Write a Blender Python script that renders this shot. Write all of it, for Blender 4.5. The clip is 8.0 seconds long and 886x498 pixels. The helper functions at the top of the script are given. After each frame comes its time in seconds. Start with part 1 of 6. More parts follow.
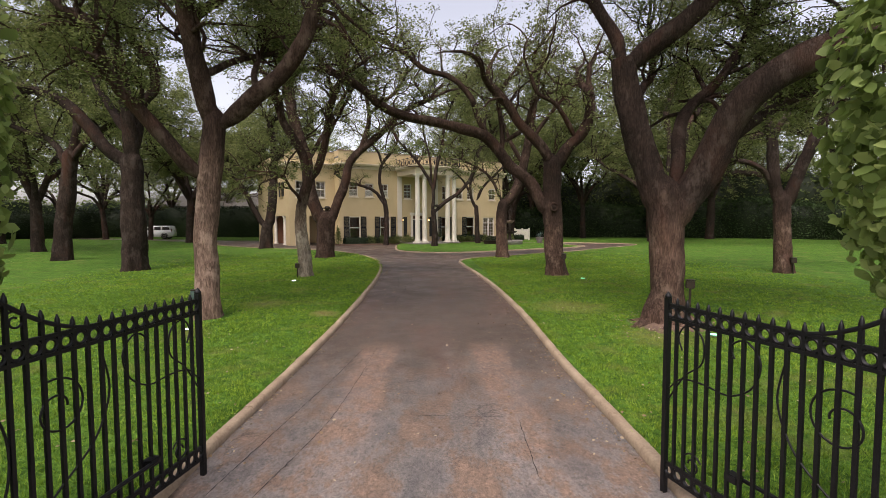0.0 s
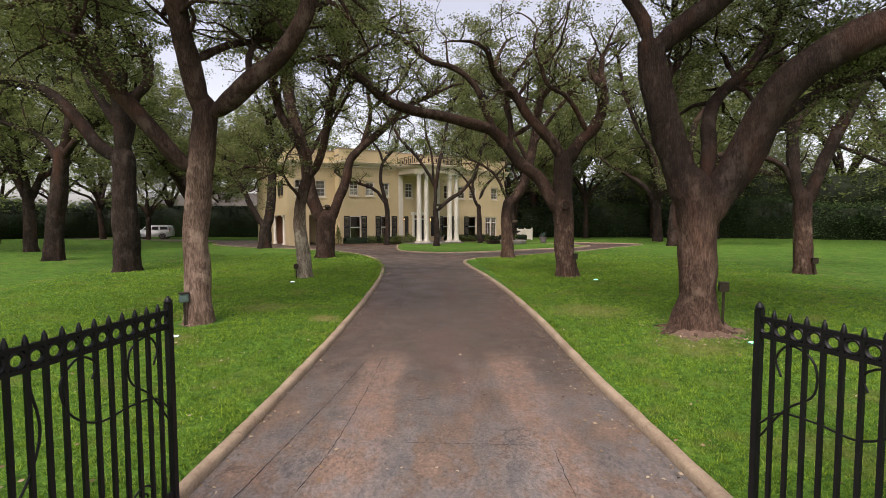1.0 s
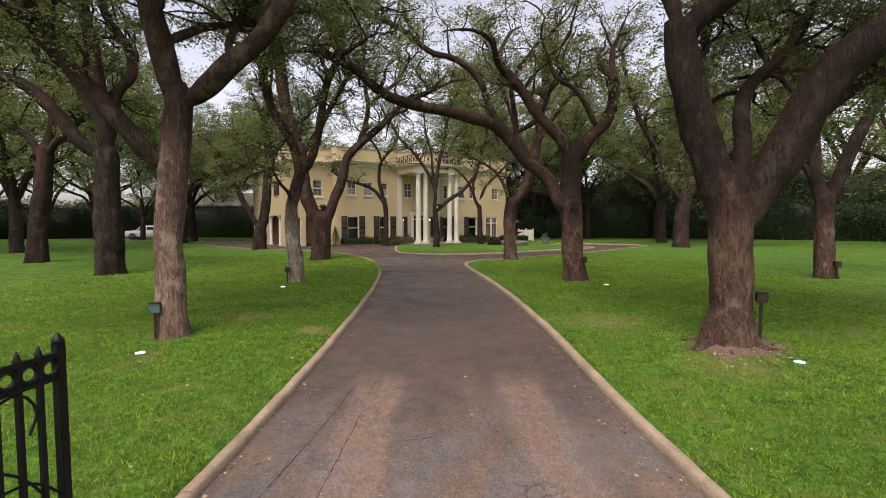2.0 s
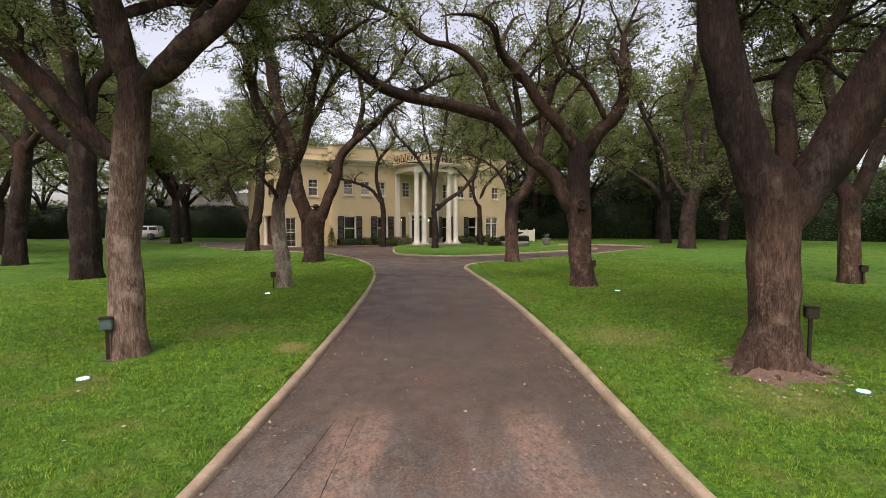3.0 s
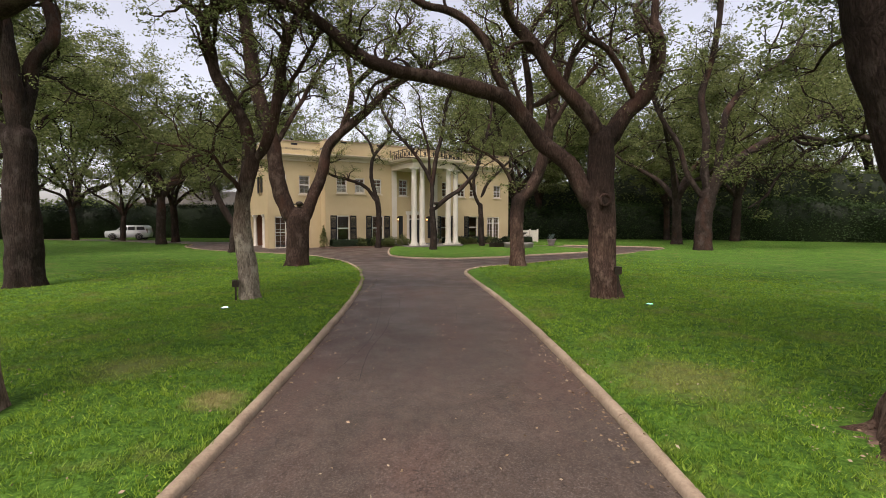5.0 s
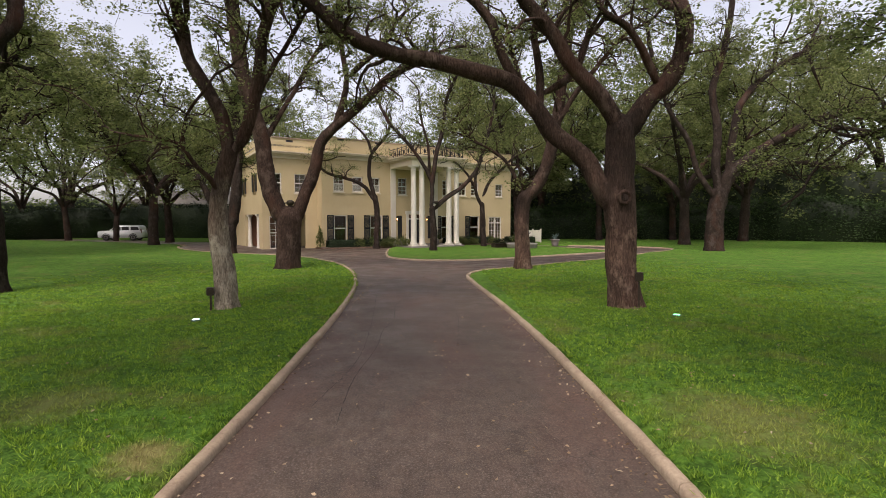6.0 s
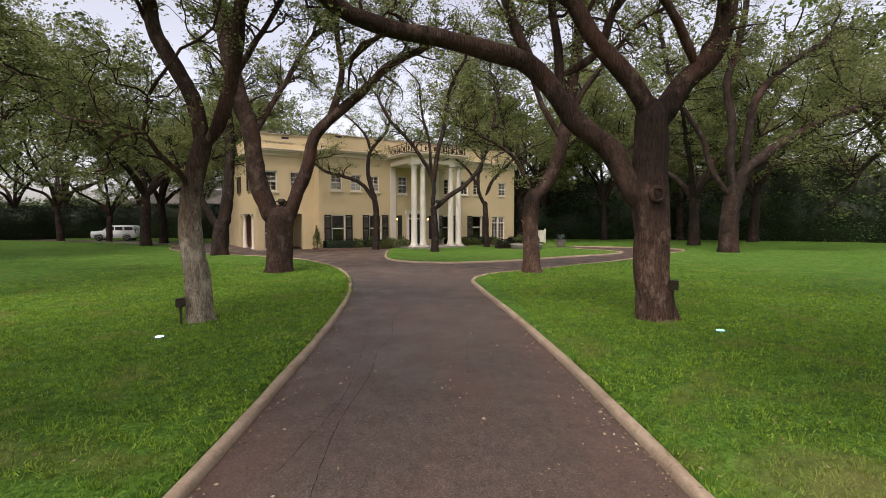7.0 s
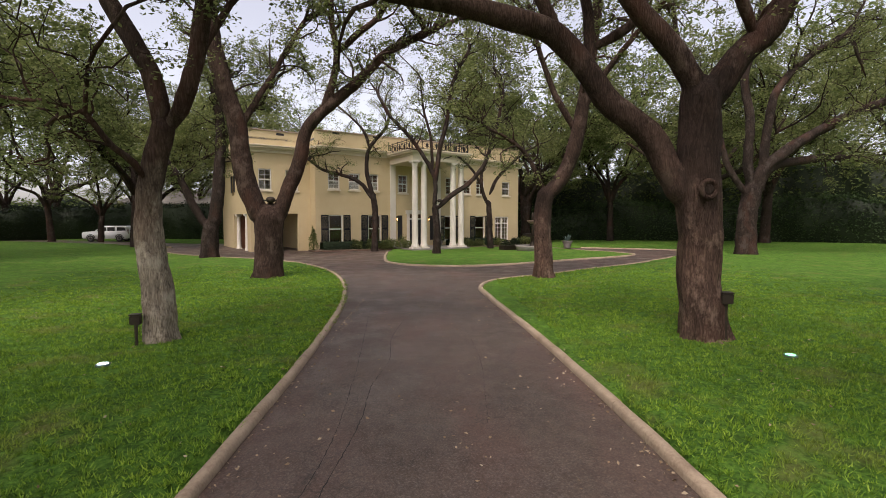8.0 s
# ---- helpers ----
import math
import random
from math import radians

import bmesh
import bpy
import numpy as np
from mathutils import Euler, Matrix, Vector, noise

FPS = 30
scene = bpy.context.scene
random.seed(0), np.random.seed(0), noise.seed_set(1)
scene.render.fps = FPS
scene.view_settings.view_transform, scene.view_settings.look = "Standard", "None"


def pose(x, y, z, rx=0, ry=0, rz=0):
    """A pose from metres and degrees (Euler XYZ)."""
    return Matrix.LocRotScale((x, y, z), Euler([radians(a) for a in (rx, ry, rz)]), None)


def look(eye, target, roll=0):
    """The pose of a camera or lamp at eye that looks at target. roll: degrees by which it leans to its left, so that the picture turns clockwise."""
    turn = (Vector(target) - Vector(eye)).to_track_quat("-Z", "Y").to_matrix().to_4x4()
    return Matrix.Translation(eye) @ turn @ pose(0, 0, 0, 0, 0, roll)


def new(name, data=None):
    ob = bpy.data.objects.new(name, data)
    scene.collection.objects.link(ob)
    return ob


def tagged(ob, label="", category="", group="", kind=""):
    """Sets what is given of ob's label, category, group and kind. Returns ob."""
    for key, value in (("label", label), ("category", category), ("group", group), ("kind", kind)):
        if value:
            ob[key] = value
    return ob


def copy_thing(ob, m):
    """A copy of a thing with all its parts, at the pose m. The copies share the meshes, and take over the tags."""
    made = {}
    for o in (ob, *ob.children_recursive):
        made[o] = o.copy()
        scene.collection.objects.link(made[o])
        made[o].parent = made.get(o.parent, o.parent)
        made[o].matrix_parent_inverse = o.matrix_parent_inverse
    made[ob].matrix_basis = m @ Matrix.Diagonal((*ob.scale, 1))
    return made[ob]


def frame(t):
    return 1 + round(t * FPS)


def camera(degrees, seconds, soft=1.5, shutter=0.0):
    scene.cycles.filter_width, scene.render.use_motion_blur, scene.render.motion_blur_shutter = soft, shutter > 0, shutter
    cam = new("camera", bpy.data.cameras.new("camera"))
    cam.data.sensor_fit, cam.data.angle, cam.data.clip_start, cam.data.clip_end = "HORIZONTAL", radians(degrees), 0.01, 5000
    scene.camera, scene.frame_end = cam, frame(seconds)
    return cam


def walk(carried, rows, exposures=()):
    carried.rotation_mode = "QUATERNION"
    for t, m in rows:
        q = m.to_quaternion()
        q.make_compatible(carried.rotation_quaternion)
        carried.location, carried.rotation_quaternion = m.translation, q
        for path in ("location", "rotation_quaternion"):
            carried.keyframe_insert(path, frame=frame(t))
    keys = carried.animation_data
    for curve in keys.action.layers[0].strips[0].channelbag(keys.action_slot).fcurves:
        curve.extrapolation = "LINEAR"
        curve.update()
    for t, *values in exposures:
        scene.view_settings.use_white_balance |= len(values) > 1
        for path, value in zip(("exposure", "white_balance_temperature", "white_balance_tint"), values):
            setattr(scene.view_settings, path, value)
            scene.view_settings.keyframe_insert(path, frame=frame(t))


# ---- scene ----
cam = camera(86.2, 8.0, soft=0.9)
METRES, EYE, TILT, LEAN, TURN = 10.0, 2.2, -2.5, 0.0, -1.6
ROWS = [
    (0.0, 0.0, 0.0, 0.0, -0.0, -0.8, 0.15),
    (0.5, -0.0124, 0.0384, -0.0013, -0.01, -0.81, 0.15),
    (1.0, -0.0213, 0.0819, -0.002, -0.02, -0.79, 0.14),
    (1.5, -0.0258, 0.1311, 0.0006, -0.06, -0.76, 0.1),
    (3.0, -0.0215, 0.2995, 0.0135, -0.17, -0.78, 0.08),
    (3.5, -0.0179, 0.3599, 0.0158, -0.12, -0.75, 0.03),
    (4.0, -0.0151, 0.4212, 0.0177, -0.13, -0.77, 0.0),
    (4.5, -0.0124, 0.4834, 0.0181, -0.16, -0.76, 0.0),
    (6.0, -0.0077, 0.6839, 0.0286, -0.06, -0.82, 0.06),
    (6.5, -0.0122, 0.7551, 0.0341, -0.06, -0.84, 0.04),
    (7.0, -0.0171, 0.831, 0.0364, -0.0, -0.85, 0.06),
    (7.5, -0.0225, 0.9115, 0.0387, 0.03, -0.83, 0.06),
    (8.0, -0.0309, 0.9941, 0.0435, 0.03, -0.81, 0.05),
]
walk(cam, [(t, pose(0, 0, EYE, TILT, LEAN, TURN) @ pose(METRES * x, METRES * y, METRES * z, 90 + pitch, roll, yaw)) for t, x, y, z, yaw, pitch, roll in ROWS],
     [(0.0, 0.68, 6800, 19), (8.0, 0.68, 6800, 19)])

# ---- world and sun: bright overcast ----
world = bpy.data.worlds.new("overcast_sky")
scene.world = world
world.use_nodes = True
wn, wl = world.node_tree.nodes, world.node_tree.links
sky = wn.new("ShaderNodeTexSky")
sky.sky_type, sky.sun_disc = "NISHITA", False
sky.sun_elevation, sky.sun_rotation = radians(55), radians(200)
sky.air_density, sky.dust_density = 1.0, 3.0
veil = wn.new("ShaderNodeHueSaturation")
veil.inputs["Saturation"].default_value = 0.42
wl.new(sky.outputs[0], veil.inputs["Color"])
wl.new(veil.outputs[0], wn["Background"].inputs["Color"])
wn["Background"].inputs["Strength"].default_value = 0.165
sun = new("sun", bpy.data.lights.new("sun", "SUN"))
sun.data.energy, sun.data.angle, sun.data.color = 1.3, radians(20), (1.0, 0.95, 0.88)
sun.matrix_world = look((-10, -25, 50), (0, 0, 0))

# ---- materials ----


def shade(name, rough=0.7, metal=0.0, spec=0.4):
    """A node material; returns it with its tree and its Principled node."""
    m = bpy.data.materials.new(name)
    m.use_nodes = True
    b = m.node_tree.nodes["Principled BSDF"]
    b.inputs["Roughness"].default_value, b.inputs["Metallic"].default_value = rough, metal
    b.inputs["Specular IOR Level"].default_value = spec
    return m, m.node_tree, b


def place(tree, stretch=(1, 1, 1)):
    """World-sized coordinates, stretched."""
    g = tree.nodes.new("ShaderNodeNewGeometry")
    v = tree.nodes.new("ShaderNodeVectorMath")
    v.operation, v.inputs[1].default_value = "MULTIPLY", stretch
    tree.links.new(g.outputs["Position"], v.inputs[0])
    return v.outputs[0]


def grain(tree, scale, detail=5, stretch=(1, 1, 1), rough=0.6):
    n = tree.nodes.new("ShaderNodeTexNoise")
    n.inputs["Scale"].default_value, n.inputs["Detail"].default_value, n.inputs["Roughness"].default_value = scale, detail, rough
    tree.links.new(place(tree, stretch), n.inputs["Vector"])
    return n.outputs["Fac"]


def ramp(tree, value, *stops):
    r = tree.nodes.new("ShaderNodeValToRGB")
    while len(r.color_ramp.elements) < len(stops):
        r.color_ramp.elements.new(0.5)
    for e, (p, c) in zip(r.color_ramp.elements, stops):
        e.position, e.color = min(p, 1.0), (*c, 1) if len(c) == 3 else c
    tree.links.new(value, r.inputs[0])
    return r.outputs[0]


def blend(tree, fac, a, b, kind="MIX"):
    m = tree.nodes.new("ShaderNodeMix")
    m.data_type, m.blend_type = "RGBA", kind
    for sock, v in ((m.inputs[0], fac), (m.inputs[6], a), (m.inputs[7], b)):
        if isinstance(v, (int, float)):
            sock.default_value = v
        elif isinstance(v, tuple):
            sock.default_value = (*v, 1)
        else:
            tree.links.new(v, sock)
    return m.outputs[2]


def bump(tree, b, height, strength=0.4, distance=0.02):
    n = tree.nodes.new("ShaderNodeBump")
    n.inputs["Strength"].default_value, n.inputs["Distance"].default_value = strength, distance
    tree.links.new(height, n.inputs["Height"])
    tree.links.new(n.outputs[0], b.inputs["Normal"])


def plain(name, c1, c2, rough=0.7, scale=3.0, metal=0.0, relief=0.15, fine=60.0, spec=0.4):
    """A surface that wanders between two colours, with fine relief."""
    m, t, b = shade(name, rough, metal, spec)
    col = ramp(t, grain(t, scale), (0.3, c1), (0.7, c2))
    t.links.new(blend(t, 0.35, col, ramp(t, grain(t, fine, 3), (0.3, c1), (0.7, c2))), b.inputs["Base Color"])
    bump(t, b, grain(t, fine, 4), relief, 0.01)
    return m


def leafy(name, dark, mid, light, through_light=0.35, dry=None):
    """Leaves: colour leaf by leaf, shine on top, light coming through."""
    m, t, b = shade(name, 0.55, 0, 0.2)
    g = t.nodes.new("ShaderNodeNewGeometry")
    one = ramp(t, g.outputs["Random Per Island"], (0.0, dark), (0.55, mid), (1.0, light))
    col = blend(t, 0.4, one, ramp(t, grain(t, 0.35, 3), (0.3, dark), (0.7, light)))
    if dry:
        col = blend(t, ramp(t, grain(t, 0.9, 7), (0.52, (0, 0, 0)), (0.7, (0.7, 0.7, 0.7))), col, dry)
    t.links.new(col, b.inputs["Base Color"])
    tr = t.nodes.new("ShaderNodeBsdfTranslucent")
    t.links.new(col, tr.inputs["Color"])
    mix = t.nodes.new("ShaderNodeMixShader")
    mix.inputs[0].default_value = through_light
    t.links.new(b.outputs[0], mix.inputs[1])
    t.links.new(tr.outputs[0], mix.inputs[2])
    t.links.new(mix.outputs[0], t.nodes["Material Output"].inputs["Surface"])
    return m


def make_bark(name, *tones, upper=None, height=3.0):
    """Furrowed bark; where upper is given, paler foot bark darkens to it in ragged tongues about a height, partly
    canopy shade painted in.
    """
    m, t, b = shade(name, 0.95, 0, 0.1)
    v = t.nodes.new("ShaderNodeTexVoronoi")
    v.feature = "DISTANCE_TO_EDGE"
    v.inputs["Scale"].default_value = 30
    warp = t.nodes.new("ShaderNodeVectorMath")
    warp.operation = "ADD"
    n = t.nodes.new("ShaderNodeTexNoise")
    n.inputs["Scale"].default_value = 3
    t.links.new(place(t), n.inputs["Vector"])
    k = t.nodes.new("ShaderNodeVectorMath")
    k.operation, k.inputs[1].default_value = "MULTIPLY", (0.12, 0.12, 0.12)
    t.links.new(n.outputs["Color"], k.inputs[0])
    t.links.new(place(t, (1, 1, 0.13)), warp.inputs[0])
    t.links.new(k.outputs[0], warp.inputs[1])
    t.links.new(warp.outputs[0], v.inputs["Vector"])
    fibre = grain(t, 22, 6, (1, 1, 0.18), 0.7)
    crack = blend(t, 0.52, ramp(t, v.outputs["Distance"], (0.0, (0, 0, 0)), (0.32, (1, 1, 1))), ramp(t, fibre, (0.36, (0, 0, 0)), (0.62, (1, 1, 1))))
    base = ramp(t, grain(t, 1.3, 6), (0.25, tones[0]), (0.5, tones[1]), (0.78, tones[2]))
    col = blend(t, crack, blend(t, 0.78, base, (0.012, 0.008, 0.006)), blend(t, 0.3, base, tones[3]))
    lichen = ramp(t, grain(t, 3.0, 8, (1, 1, 0.6), 0.7), (0.52, (0, 0, 0)), (0.62, (0.65, 0.65, 0.65)))
    rust = ramp(t, grain(t, 0.9, 5, (1, 1, 0.5)), (0.52, (0, 0, 0)), (0.7, (0.6, 0.6, 0.6)))
    col = blend(t, rust, col, blend(t, 0.6, col, (0.13, 0.055, 0.035)))
    col = blend(t, lichen, col, tones[3])
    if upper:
        # darker tone above the height: own bark colour plus painted canopy shade
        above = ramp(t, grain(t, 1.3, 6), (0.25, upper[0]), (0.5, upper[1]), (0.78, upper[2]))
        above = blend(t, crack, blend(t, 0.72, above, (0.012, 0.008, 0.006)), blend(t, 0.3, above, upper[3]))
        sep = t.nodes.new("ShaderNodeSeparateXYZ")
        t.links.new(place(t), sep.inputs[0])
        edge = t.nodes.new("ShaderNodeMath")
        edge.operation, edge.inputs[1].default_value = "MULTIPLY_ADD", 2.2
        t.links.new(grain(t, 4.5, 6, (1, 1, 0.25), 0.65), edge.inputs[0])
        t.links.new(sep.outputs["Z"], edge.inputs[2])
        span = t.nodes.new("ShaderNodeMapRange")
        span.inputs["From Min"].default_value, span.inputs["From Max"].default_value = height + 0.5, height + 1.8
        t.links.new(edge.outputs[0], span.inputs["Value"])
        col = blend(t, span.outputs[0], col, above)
    t.links.new(col, b.inputs["Base Color"])
    bump(t, b, blend(t, 0.5, crack, grain(t, 30, 6, (1, 1, 0.2))), 1.0, 0.04)
    return m


def make_asphalt():
    m, t, b = shade("driveway_asphalt", 0.55, 0, 0.45)
    dark = ramp(t, grain(t, 0.8, 6), (0.3, (0.053, 0.036, 0.026)), (0.7, (0.092, 0.06, 0.043)))
    dark = blend(t, 0.5, dark, ramp(t, grain(t, 9, 6, (1, 0.6, 1)), (0.35, (0.032, 0.023, 0.018)), (0.65, (0.106, 0.076, 0.056))))
    chips = ramp(t, grain(t, 55, 3), (0.5, (0, 0, 0)), (0.66, (0.75, 0.75, 0.75)))
    col = blend(t, chips, dark, (0.15, 0.122, 0.1))
    red = ramp(t, grain(t, 0.55, 5, (1.2, 0.35, 1)), (0.47, (0, 0, 0)), (0.68, (0.8, 0.8, 0.8)))
    col = blend(t, red, col, (0.11, 0.062, 0.046))
    # older, dustier apron at the gate, in worn wheel tracks
    sep = t.nodes.new("ShaderNodeSeparateXYZ")
    t.links.new(place(t), sep.inputs[0])
    far = t.nodes.new("ShaderNodeMapRange")
    far.inputs["From Min"].default_value, far.inputs["From Max"].default_value = 10.5, 3.0
    far.inputs["To Max"].default_value = 0.55
    t.links.new(sep.outputs["Y"], far.inputs["Value"])
    wear = t.nodes.new("ShaderNodeMath")
    wear.operation = "MULTIPLY_ADD"
    t.links.new(grain(t, 1.2, 10, (1.5, 0.6, 1), 0.75), wear.inputs[0])
    wear.inputs[1].default_value = 0.6
    t.links.new(far.outputs[0], wear.inputs[2])
    # two worn reddish wheel tracks
    side = t.nodes.new("ShaderNodeMath")
    side.operation = "ADD"
    side.inputs[1].default_value = -0.05
    t.links.new(sep.outputs["X"], side.inputs[0])
    away = t.nodes.new("ShaderNodeMath")
    away.operation = "ABSOLUTE"
    t.links.new(side.outputs[0], away.inputs[0])
    off = t.nodes.new("ShaderNodeMath")
    off.operation = "MULTIPLY_ADD"
    t.links.new(grain(t, 2.5, 4, (1, 0.4, 1)), off.inputs[0])
    off.inputs[1].default_value = 0.18
    half = t.nodes.new("ShaderNodeMath")
    half.operation = "MULTIPLY"
    half.inputs[1].default_value = 0.5
    t.links.new(away.outputs[0], half.inputs[0])
    t.links.new(half.outputs[0], off.inputs[2])
    strip = ramp(t, off.outputs[0], (0.38, (0, 0, 0)), (0.46, (1, 1, 1)), (0.66, (1, 1, 1)), (0.76, (0, 0, 0)))
    near = t.nodes.new("ShaderNodeMapRange")
    near.inputs["From Min"].default_value, near.inputs["From Max"].default_value = 8.9, 8.0
    t.links.new(sep.outputs["Y"], near.inputs["Value"])
    both = t.nodes.new("ShaderNodeMath")
    both.operation = "MULTIPLY"
    t.links.new(strip, both.inputs[0])
    t.links.new(near.outputs[0], both.inputs[1])
    spots = ramp(t, grain(t, 14, 8, (1, 0.6, 1), 0.75), (0.38, (0.05, 0.05, 0.05)), (0.58, (0.85, 0.85, 0.85)))
    col = blend(t, blend(t, 1.0, both.outputs[0], spots, "MULTIPLY"), col, (0.25, 0.155, 0.11))
    dust = ramp(t, wear.outputs[0], (0.42, (0, 0, 0)), (0.8, (0.75, 0.75, 0.75)))
    dusty = ramp(t, grain(t, 2.2, 10, (1, 0.6, 1), 0.75), (0.38, (0.14, 0.135, 0.135)), (0.47, (0.22, 0.2, 0.185)), (0.54, (0.2, 0.14, 0.105)), (0.66, (0.34, 0.23, 0.165)))
    col = blend(t, dust, col, dusty)
    grit = ramp(t, grain(t, 38, 8, (1, 0.7, 1), 0.8), (0.34, (0.06, 0.06, 0.06)), (0.68, (0.95, 0.95, 0.95)))
    col = blend(t, 0.62, col, grit, "OVERLAY")
    # a fine web of cracks in places
    web = t.nodes.new("ShaderNodeTexVoronoi")
    web.feature = "DISTANCE_TO_EDGE"
    web.inputs["Scale"].default_value = 3.2
    twist = t.nodes.new("ShaderNodeVectorMath")
    twist.operation = "MULTIPLY_ADD"
    wob = t.nodes.new("ShaderNodeTexNoise")
    wob.inputs["Scale"].default_value, wob.inputs["Detail"].default_value = 5, 5
    t.links.new(place(t), wob.inputs["Vector"])
    t.links.new(wob.outputs["Color"], twist.inputs[0])
    twist.inputs[1].default_value = (0.25, 0.25, 0.25)
    t.links.new(place(t), twist.inputs[2])
    t.links.new(twist.outputs[0], web.inputs["Vector"])
    thin = ramp(t, web.outputs["Distance"], (0.0, (1, 1, 1)), (0.03, (0, 0, 0)))
    where = ramp(t, grain(t, 0.5, 4), (0.5, (0, 0, 0)), (0.62, (0.7, 0.7, 0.7)))
    col = blend(t, blend(t, 1.0, thin, where, "MULTIPLY"), col, (0.02, 0.016, 0.014))
    t.links.new(col, b.inputs["Base Color"])
    t.links.new(ramp(t, grain(t, 1.1, 5), (0.35, (0.4, 0.4, 0.4)), (0.65, (0.72, 0.72, 0.72))), b.inputs["Roughness"])
    bump(t, b, grain(t, 110, 4), 0.45, 0.008)
    return m


def bleached(t):
    """Where the turf has dried to straw: a few known patches with ragged edges."""
    total = None
    for x, y, r, most in ((-2.5, 11.15, 0.42, 0.85), (3.5, 11.7, 1.1, 0.45), (-4.3, 12.4, 0.8, 0.4), (4.4, 8.7, 0.9, 0.35)):
        d = t.nodes.new("ShaderNodeVectorMath")
        d.operation, d.inputs[1].default_value = "DISTANCE", (x, y, 0.06)
        t.links.new(place(t), d.inputs[0])
        k = t.nodes.new("ShaderNodeMath")
        k.operation, k.inputs[1].default_value = "MULTIPLY_ADD", r * 1.4
        t.links.new(grain(t, 5, 6), k.inputs[0])
        t.links.new(d.outputs["Value"], k.inputs[2])
        m = t.nodes.new("ShaderNodeMapRange")
        m.inputs["From Min"].default_value, m.inputs["From Max"].default_value, m.inputs["To Max"].default_value = 1.75 * r, 1.0 * r, most
        t.links.new(k.outputs[0], m.inputs["Value"])
        total = m.outputs[0] if total is None else blend(t, 1.0, total, m.outputs[0], "LIGHTEN")
    return total


def make_grass():
    """Blades of turf: light and dark tufts, straw in the dry patches."""
    m, t, b = shade("grass_blade", 0.6, 0, 0.25)
    g = t.nodes.new("ShaderNodeNewGeometry")
    one = ramp(t, g.outputs["Random Per Island"], (0.0, (0.076, 0.15, 0.015)), (0.6, (0.17, 0.275, 0.034)), (1.0, (0.26, 0.36, 0.062)))
    tuft = ramp(t, grain(t, 9, 4, (1, 1, 0.2)), (0.36, (0.32, 0.36, 0.29)), (0.62, (0.7, 0.7, 0.63)))
    col = blend(t, 0.8, one, tuft, "OVERLAY")
    broad = ramp(t, grain(t, 0.6, 5, (1, 1, 0.2)), (0.35, (0.36, 0.42, 0.34)), (0.65, (0.7, 0.66, 0.5)))
    col = blend(t, 0.7, col, broad, "OVERLAY")
    dry = ramp(t, grain(t, 0.9, 7, (1, 1, 0.2)), (0.53, (0, 0, 0)), (0.7, (0.55, 0.55, 0.55)))
    col = blend(t, dry, col, (0.25, 0.24, 0.075))
    col = blend(t, bleached(t), col, (0.36, 0.31, 0.13))
    t.links.new(col, b.inputs["Base Color"])
    tr = t.nodes.new("ShaderNodeBsdfTranslucent")
    t.links.new(col, tr.inputs["Color"])
    mix = t.nodes.new("ShaderNodeMixShader")
    mix.inputs[0].default_value = 0.35
    t.links.new(b.outputs[0], mix.inputs[1])
    t.links.new(tr.outputs[0], mix.inputs[2])
    t.links.new(mix.outputs[0], t.nodes["Material Output"].inputs["Surface"])
    return m


def make_lawn():
    m, t, b = shade("lawn_turf", 0.9, 0, 0.15)
    a = ramp(t, grain(t, 0.45, 6), (0.3, (0.042, 0.112, 0.012)), (0.55, (0.07, 0.162, 0.018)), (0.75, (0.112, 0.198, 0.027)))
    c = ramp(t, grain(t, 20, 8), (0.38, (0.012, 0.035, 0.004)), (0.62, (0.15, 0.26, 0.04)))
    col = blend(t, 0.5, a, c)
    tuft = ramp(t, grain(t, 3.2, 7, (1, 1, 1), 0.7), (0.36, (0.14, 0.2, 0.1)), (0.64, (0.78, 0.82, 0.7)))
    col = blend(t, 0.55, col, tuft, "OVERLAY")
    dry = ramp(t, grain(t, 0.9, 7), (0.54, (0, 0, 0)), (0.7, (0.65, 0.65, 0.65)))
    col = blend(t, dry, col, (0.17, 0.155, 0.05))
    t.links.new(blend(t, bleached(t), col, (0.26, 0.22, 0.085)), b.inputs["Base Color"])
    bump(t, b, grain(t, 45, 5), 0.8, 0.05)
    return m


OAK_TONES = ((0.016, 0.009, 0.007), (0.05, 0.029, 0.021), (0.15, 0.09, 0.066), (0.12, 0.085, 0.066))
BARK = make_bark("oak_bark", *OAK_TONES)
# dark mossy limbs, with the shade under the crown painted into their tones
SHADED_LIMB_TONES = ((0.012, 0.008, 0.006), (0.036, 0.022, 0.017), (0.1, 0.064, 0.048), (0.085, 0.064, 0.052))
SHADED_LIMB_BARK = make_bark("shaded_oak_limb_bark", *SHADED_LIMB_TONES)
LARGE_BARK = make_bark("large_oak_bark", (0.022, 0.012, 0.009), (0.085, 0.046, 0.033), (0.24, 0.145, 0.105), (0.26, 0.18, 0.135), upper=SHADED_LIMB_TONES, height=2.3)
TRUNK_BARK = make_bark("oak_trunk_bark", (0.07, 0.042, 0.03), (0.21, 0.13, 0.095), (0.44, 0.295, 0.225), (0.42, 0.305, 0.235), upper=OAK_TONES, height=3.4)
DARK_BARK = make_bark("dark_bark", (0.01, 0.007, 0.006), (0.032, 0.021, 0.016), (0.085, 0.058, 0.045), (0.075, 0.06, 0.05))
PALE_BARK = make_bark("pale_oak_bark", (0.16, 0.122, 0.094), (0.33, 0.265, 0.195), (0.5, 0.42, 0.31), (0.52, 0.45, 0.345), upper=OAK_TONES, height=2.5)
ASPHALT = make_asphalt()
LAWN = make_lawn()
